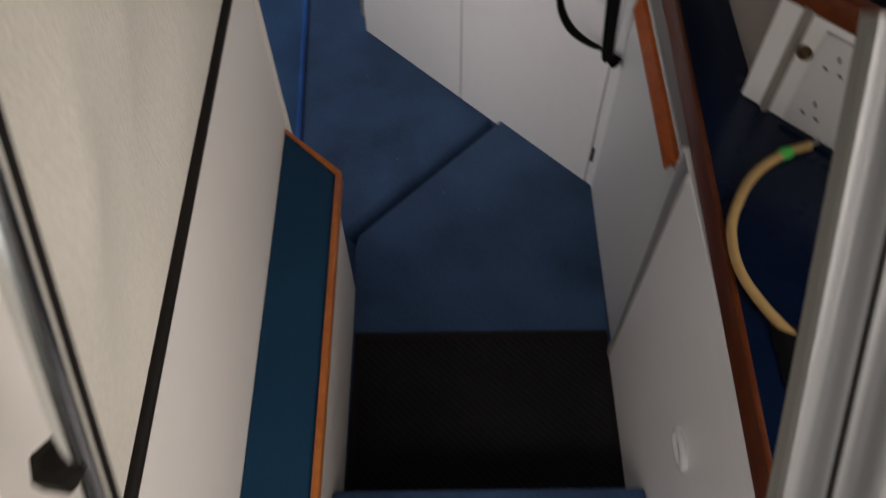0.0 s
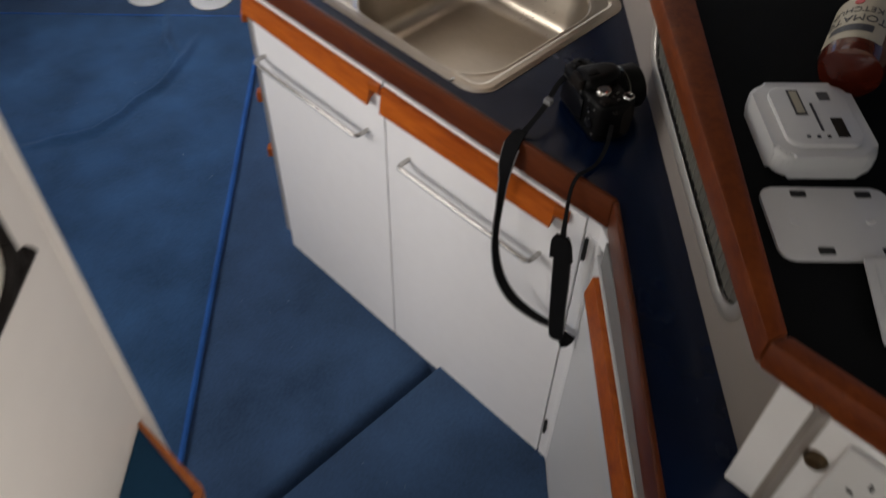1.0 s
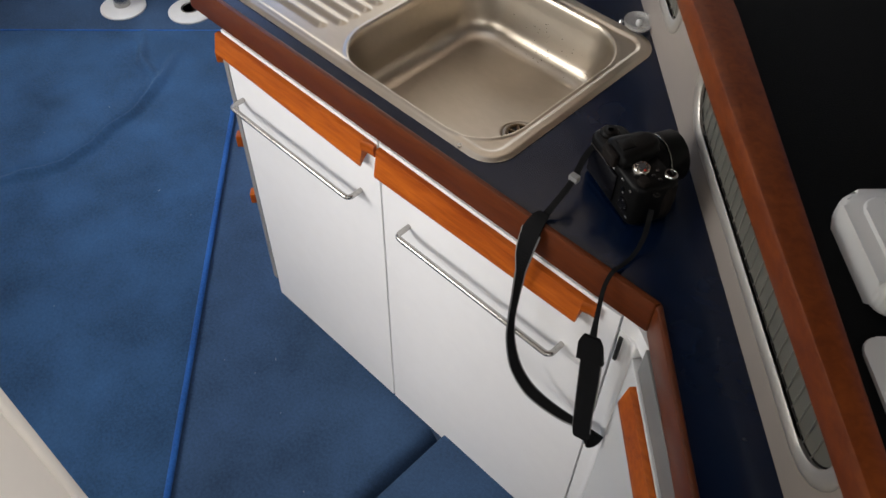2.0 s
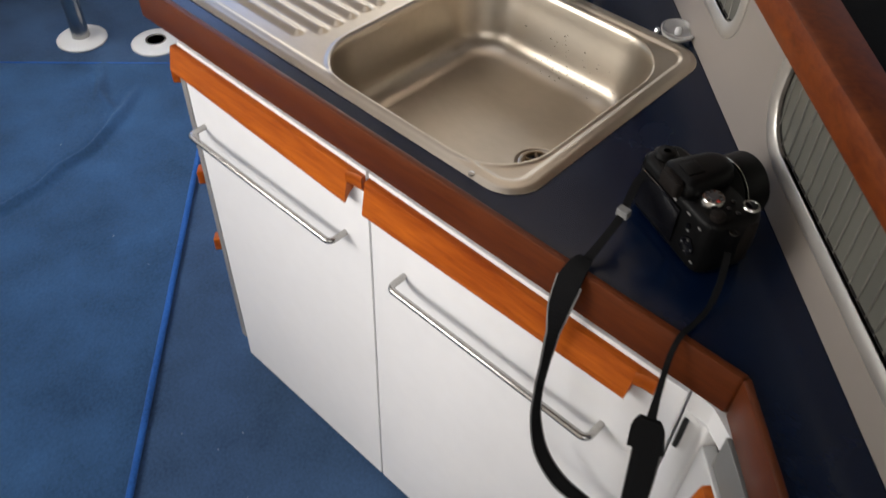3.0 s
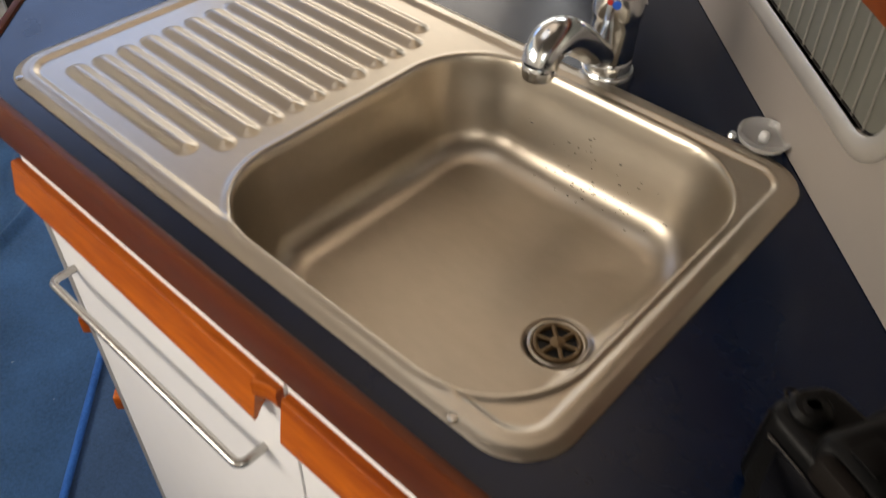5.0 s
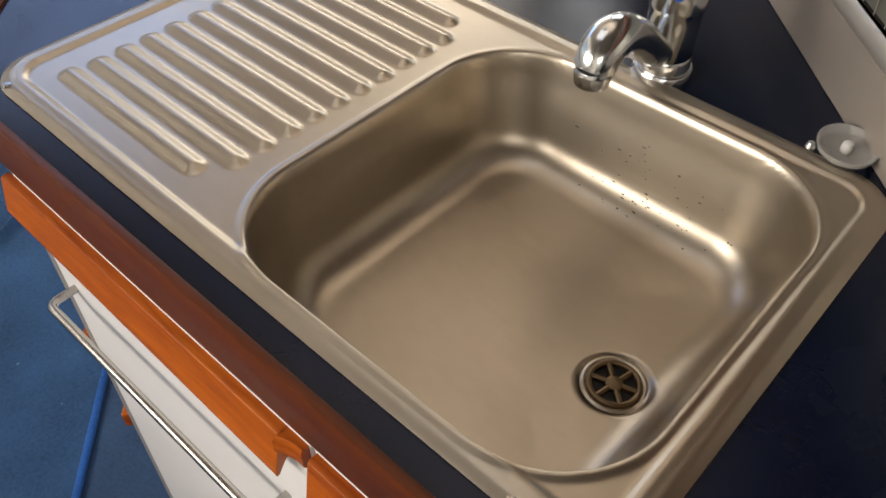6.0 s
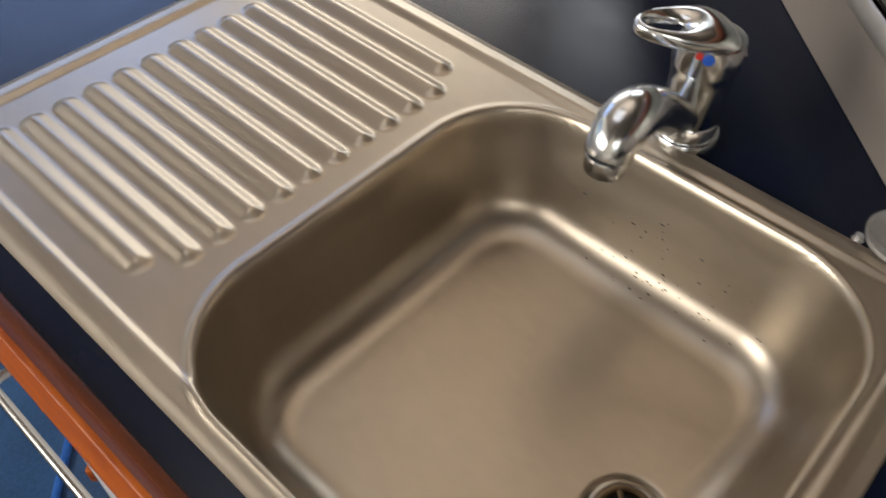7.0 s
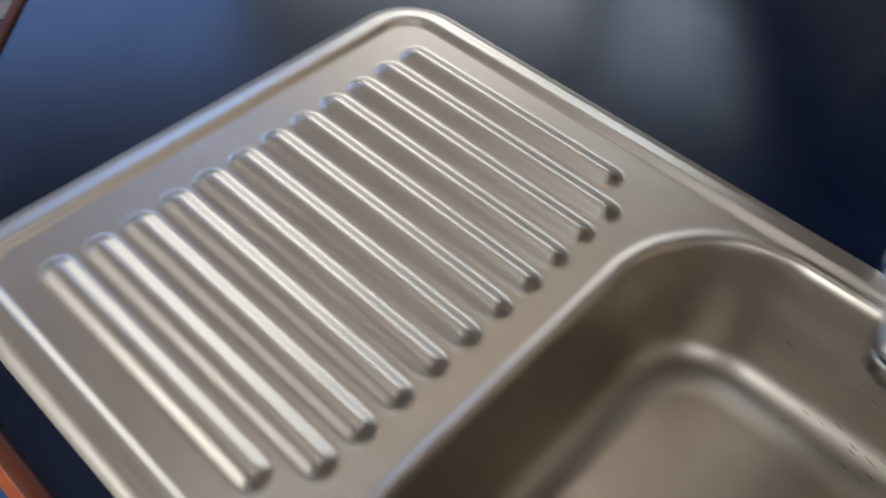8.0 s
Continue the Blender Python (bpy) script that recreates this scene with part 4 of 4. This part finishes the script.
    strap("shoulder_pad", [(0.478, -0.037, 0.760, 0.030, 15), (0.484, -0.038, 0.700, 0.030, 17), (0.490, -0.038, 0.620, 0.028, 18), (0.496, -0.038, 0.560, 0.028, 18), (0.500, -0.034, 0.538, 0.028, 18), (0.510, -0.027, 0.537, 0.028, 18), (0.513, -0.020, 0.552, 0.028, 18)], WEB, thick=0.004)
    strap("pad_backing", [(0.478, -0.037, 0.760, 0.033, 15), (0.484, -0.038, 0.700, 0.033, 17), (0.490, -0.038, 0.620, 0.031, 18), (0.496, -0.038, 0.560, 0.031, 18)], WEBGREY, thick=0.0014)
    return base


slr()

# ---- on the shelf ----
def round_block(cx, cy, wx, wy, z0, z1, r, turn, bevel):
    c, s = math.cos(radians(turn)), math.sin(radians(turn))
    poly = [(cx + x * c - y * s, cy + x * s + y * c) for x, y in round_rect(-wx / 2, wx / 2, -wy / 2, wy / 2, r, 6)]
    return prism(poly, z0, z1, bevel, 3)


ZS = 1.1325
alarm = thing("gas_alarm", "white plastic gas alarm with a dark display on the shelf", "alarm", (0.736, 0.039, ZS))
AT = 44
shell = part("housing", round_block(0.736, 0.039, 0.137, 0.123, ZS, ZS + 0.034, 0.022, -AT, 0.009), PLASTIC, alarm, smooth=True)
def on_alarm(a, b):
    c, s = math.cos(radians(-AT)), math.sin(radians(-AT))
    return 0.736 + a * c - b * s, 0.039 + a * s + b * c
part("raised_face", round_block(0.736, 0.039, 0.106, 0.090, ZS + 0.033, ZS + 0.040, 0.016, -AT, 0.003), PLASTIC, alarm, smooth=True)
def flat_mark(name, a, b, wa, wb, mat, parent, up=0.0405, label=""):
    x, y = on_alarm(a, b)
    c, s = math.cos(radians(-AT)), math.sin(radians(-AT))
    poly = [(x + p * c - q * s, y + p * s + q * c) for p, q in ((-wa / 2, -wb / 2), (wa / 2, -wb / 2), (wa / 2, wb / 2), (-wa / 2, wb / 2))]
    return part(name, prism(poly, ZS + up - 0.001, ZS + up), mat, parent, label)
flat_mark("display", 0.024, 0.022, 0.034, 0.014, GLOSSBLACK, shell, 0.0407, "dark display")
flat_mark("caption_plate", -0.022, -0.016, 0.046, 0.014, INK, shell, 0.0407, "printed caption plate")
flat_mark("caption_bar", -0.022, -0.016, 0.040, 0.009, LABELCREAM, shell, 0.0412)
for k in range(3):
    flat_mark("lamp", 0.040, -0.020 + 0.012 * k, 0.004, 0.004, INK, shell, 0.0409)
for k in range(4):
    flat_mark("sound_slot", -0.040 + 0.004 * k, 0.020, 0.0018, 0.014, INK, shell, 0.0408)
flat_mark("print_bar", 0.005, 0.0, 0.050, 0.003, INK, shell, 0.0408)

bracket = thing("mounting_plate", "thin white plastic mounting plate with cut-outs lying on the shelf", "bracket", (0.831, -0.067, ZS))
bp_turn = -45
part("plate", round_block(0.831, -0.067, 0.108, 0.146, ZS, ZS + 0.005, 0.016, bp_turn, 0.0015), PLASTIC, bracket, smooth=True)
def on_plate(a, b):
    c, s = math.cos(radians(bp_turn)), math.sin(radians(bp_turn))
    return 0.831 + a * c - b * s, -0.067 + a * s + b * c
for a, b in ((-0.043, -0.029), (-0.043, 0.045), (0.043, -0.022), (0.043, 0.048)):
    x, y = on_plate(a, b)
    part("cut_out", round_block(x, y, 0.010, 0.018, ZS + 0.0048, ZS + 0.0056, 0.002, bp_turn, 0), DARK, bracket)
for a, b in ((0.0, -0.045), (0.0, 0.040)):
    x, y = on_plate(a, b)
    part("screw_boss", spun([(0.006, 0.0045), (0.005, 0.0065), (0.003, 0.006)], (x, y, ZS), None, 16), PLASTIC, bracket, smooth=True)

card = thing("folded_leaflet", "white printed leaflet lying on the shelf", "leaflet", (0.93, -0.13, ZS))
c0 = prism([uv(0.690, 0.552), uv(0.800, 0.535), uv(0.822, 0.668), uv(0.705, 0.685)], ZS + 0.0065, ZS + 0.0095)
part("paper", c0, PLASTIC, card)
for k in range(9):
    f = k / 9
    a = Vector(uv(0.700 + 0.013 * f, 0.560 + 0.105 * f, 0))
    b = a + Vector(uv(0.096, -0.014, 0))
    part("print_bar", prism([(a.x, a.y), (b.x, b.y), (b.x + 0.0015, b.y + 0.0022), (a.x + 0.0015, a.y + 0.0022)], ZS + 0.0095, ZS + 0.0101), SHADEGREY, card)

def sauce():
    foot = Vector((0.728, 0.138, ZS + 0.041))
    way = Vector((-0.28, 0.95, 0.10)).normalized()
    turn = way.to_track_quat("Z", "Y").to_matrix().to_4x4()
    base = thing("sauce_bottle", "red glass sauce bottle with a cream label lying on the shelf", "bottle", foot)
    prof = [(0.020, 0.0), (0.029, 0.004), (0.032, 0.014), (0.032, 0.030), (0.0315, 0.095), (0.030, 0.112), (0.024, 0.135), (0.016, 0.165), (0.0135, 0.195), (0.0145, 0.200)]
    prof = [(r * 1.28, h * 1.15) for r, h in prof]
    part("glass", spun(prof, foot, turn, 40), KETCHUP, base, smooth=True)
    part("cap", spun([(0.021, 0.231), (0.021, 0.255), (0.019, 0.258)], foot, turn, 30), PLASTIC, base, "white cap", smooth=True)
    # a curved label on the upper side
    bm = bmesh.new()
    side = way.cross(Vector((0, 0, 1))).normalized()
    up = side.cross(way).normalized()
    rows = []
    for i in range(13):
        a = radians(-20 + 140 * i / 12)
        d = side * math.cos(a) * -1 + up * math.sin(a)
        rows.append([bm.verts.new(foot + way * s + d * 0.0416) for s in (0.022, 0.032, 0.104, 0.112)])
    for p, q in zip(rows, rows[1:]):
        for k in range(3):
            bm.faces.new((p[k], p[k + 1], q[k + 1], q[k]))
    label = part("label", bm, LABELCREAM, base, "cream paper label", smooth=True)
    face = (up * 0.86 - side * 0.5).normalized()
    across = way.cross(face).normalized()
    def words(body, s, size):
        cu = bpy.data.curves.new("lettering", "FONT")
        cu.body, cu.size, cu.extrude, cu.align_x, cu.align_y = body, size, 0.0002, "CENTER", "CENTER"
        tmp = bpy.data.objects.new("lettering", cu)
        scene.collection.objects.link(tmp)
        bpy.context.view_layer.update()
        me = bpy.data.meshes.new_from_object(tmp.evaluated_get(bpy.context.evaluated_depsgraph_get()))
        bpy.data.objects.remove(tmp)
        b = bmesh.new()
        b.from_mesh(me)
        # bend the words round the bottle
        for v in b.verts:
            ang = v.co.x / 0.042
            d = face * math.cos(ang) + across * math.sin(ang) * -1
            v.co = foot + way * (s - v.co.y) + d * (0.0419 + v.co.z)
        part("lettering", b, INK, label)
    words("TOMATO", 0.064, 0.019)
    words("KETCHUP", 0.083, 0.015)
    b = bmesh.new()
    rr = []
    for i in range(9):
        ang = (i / 8 - 0.5) * 0.055 / 0.042
        d = face * math.cos(ang) - across * math.sin(ang)
        rr.append([b.verts.new(foot + way * s + d * 0.0420) for s in (0.036, 0.050)])
    for p, q in zip(rr, rr[1:]):
        b.faces.new((p[0], p[1], q[1], q[0]))
    part("maker_bar", b, INK, label)
    mark = foot + way * 0.100 + face * 0.0416
    part("fruit_mark", spun([(0.006, 0.0), (0.006, 0.0008)], mark, face.to_track_quat("Z", "Y").to_matrix().to_4x4(), 18), REDPAINT, label, "red fruit mark")
sauce()

# ---- door: jamb, rail and coaming ----
def raked(a, b, wide, thick, grow=0.0):
    """A bar from a to b, its breadth across the passage."""
    a, b = Vector(a), Vector(b)
    d = (b - a).normalized()
    side = Vector((S2, S2, 0))
    nor = d.cross(side).normalized()
    bm = bmesh.new()
    prof = [(-0.5, 0), (-0.5, 0.7)] + [(-0.48 + 0.96 * i / 48, 0.62 + 0.30 * (0.55 * math.cos(26 * i / 48) + 0.45 * math.cos(11 * i / 48 + 1.0))) for i in range(49)] + [(0.5, 0.7), (0.5, 0)]
    rings = [[bm.verts.new(p + side * (s * wide) + nor * (h * thick)) for s, h in prof] for p in (a, b)]
    n = len(prof)
    for i in range(n):
        bm.faces.new((rings[0][i], rings[0][(i + 1) % n], rings[1][(i + 1) % n], rings[1][i]))
    bm.faces.new(rings[0])
    bm.faces.new(rings[1][::-1])
    return bm


JAMB = [(1.209, -1.0136, 1.6629), (1.2716, -1.0841, 1.5398)]
RAIL = [(0.8434, -1.2740, 1.5764), (0.9252, -1.3539, 1.3586)]
BRACKET = (0.908, -1.352, 1.390)
COAM = [(0.790, -1.316, 1.423), (0.858, -1.351, 1.349)]
JA, JB = Vector(JAMB[0]), Vector(JAMB[1])
jd = (JB - JA).normalized()
jamb = structure(link("door_jamb", raked(JA - jd * 0.06, JB + jd * 0.25, 0.090, 0.013), ALU, smooth=True), "grooved grey aluminium door track", "door frame")
jside = Vector((S2, S2, 0))
jnor = jd.cross(jside).normalized()
# a dark line laid in the track stands for a groove's shadow
for s in (-0.235,):
    p = jside * (s * 0.09) + jnor * 0.0072
    part("shade_line", tube([JA - jd * 0.05 + p, JB + jd * 0.24 + p], 0.0022, 8), RUBBER, jamb, "dark line added for a groove's shadow", smooth=True)

RA, RB = Vector(RAIL[0]), Vector(RAIL[1])
rd = (RB - RA).normalized()
rail = thing("grab_rail", "polished stainless grab rail with a black end fitting", "rail", RB)
part("tube", tube([RA - rd * 0.15, RA, RB, RB + rd * 0.2], 0.0100, 20), CHROME, rail, smooth=True)
# black strip added just below the tube as its shadow
part("shadow_strip", tube([RA - rd * 0.15 + Vector((0.010, 0.010, -0.012)), RB + rd * 0.2 + Vector((0.010, 0.010, -0.012))], 0.003, 10), RUBBER, rail, "black strip added for the rail's shadow", smooth=True)
bk = Vector(BRACKET)
turnb = Matrix.Rotation(radians(35), 4, "Z")
part("fitting", spun([(0.010, -0.012), (0.019, -0.008), (0.019, 0.008), (0.010, 0.012)], bk, turnb, 6), RUBBER, rail, "black plastic fitting")
wa, wb = Vector(COAM[0]), Vector(COAM[1])
wd = (wb - wa).normalized()
inn = Vector((-S2, -S2, 0))
bm = bmesh.new()
ring = [[bm.verts.new(p + inn * s + Vector((0, 0, h))) for s, h in ((-0.02, -0.012), (-0.012, 0.0), (0.10, 0.02), (0.10, -0.03), (0.0, -0.03))] for p in (wa - wd * 0.25, wb + wd * 0.4)]
for i in range(5):
    bm.faces.new((ring[0][i], ring[0][(i + 1) % 5], ring[1][(i + 1) % 5], ring[1][i]))
bm.faces.new(ring[0])
bm.faces.new(ring[1][::-1])
structure(link("door_coaming", bm, CREAM), "white moulded coaming beside the door", "door frame")

# ---- far end of the cabin ----
def pedestal(x, y, pole):
    base = thing("table_pedestal", "white round pedestal plate with a metal pole on blue carpet" if pole else "white round pedestal plate with an empty socket on blue carpet", "pedestal", (x, y, 0), group="pedestal plates on the carpet")
    part("plate", spun([(0.082, 0.0008), (0.082, 0.006), (0.074, 0.012), (0.040, 0.016)], (x, y, 0), None, 40), PLASTIC, base, smooth=True)
    if pole:
        part("pole", spun([(0.030, 0.014), (0.028, 0.06), (0.026, 0.62)], (x, y, 0), None, 28), SATIN, base, "metal pole", smooth=True)
    else:
        part("socket", spun([(0.034, 0.013), (0.034, 0.0175), (0.029, 0.0175), (0.028, 0.016)], (x, y, 0), None, 28), SATIN, base, "metal socket ring", smooth=True)
pedestal(-1.888, 0.405, True)
pedestal(-1.695, 0.568, False)

vent_far = thing("locker_vent", "black locker opening low in the white cabin wall", "vent", uv(-1.9, -0.99, 0.08))
part("recess", prism([uv(-1.8995, a) for a in (-1.07, -0.91)] + [uv(-1.893, a) for a in (-0.91, -1.07)], 0.085, 0.26, 0.002), DARK, vent_far, "dark opening")
part("frame", tube([uv(-1.893, a, z) for a, z in round_rect(-1.075, -0.905, 0.08, 0.265, 0.02, 5)], 0.004, 8, True), PLASTIC, vent_far, smooth=True)


# lint on the carpet and water drops in the bowl
def lint():
    rng = random.Random(7)
    bm = bmesh.new()
    for _ in range(26):
        x, y = rng.uniform(-1.5, 0.6), rng.uniform(-0.6, 0.4)
        if y > -0.02 and x > -0.5:
            continue
        a, l = rng.uniform(0, 3.14), rng.uniform(0.001, 0.004)
        z = 0.0115 if x < 0.1 else 0.0315
        tube([(x, y, z), (x + l * math.cos(a), y + l * math.sin(a), z + 0.001)], 0.0004, 5, bm=bm)
    return bm
tagged(link("carpet_lint", lint(), PLASTIC), "pale specks of lint scattered on the blue carpet", "lint", kind="stuff")


def drops():
    rng = random.Random(3)
    bm = bmesh.new()
    n = 0
    while n < 60:
        x, y = rng.gauss(0.02, 0.045), rng.triangular(0.385, 0.426, 0.402)
        if not -0.1 < x < 0.15:
            continue
        n += 1
        r = rng.uniform(0.0003, 0.0010)
        z = steel_height(x, y)
        e = 0.0005
        nor = Vector((steel_height(x - e, y) - steel_height(x + e, y), steel_height(x, y - e) - steel_height(x, y + e), 2 * e)).normalized()
        spun([(r, 0.0), (r * 0.9, r * 0.3), (r * 0.45, r * 0.55)], (x, y, z), nor.to_track_quat("Z", "Y").to_matrix().to_4x4() @ Matrix.Diagonal((rng.uniform(1.0, 3.2), rng.uniform(0.7, 1.1), 1, 1)), 8, bm)
    return bm
tagged(link("water_drops", drops(), SPECK, smooth=True), "small water drops clinging to the steel bowl", "water", kind="stuff")
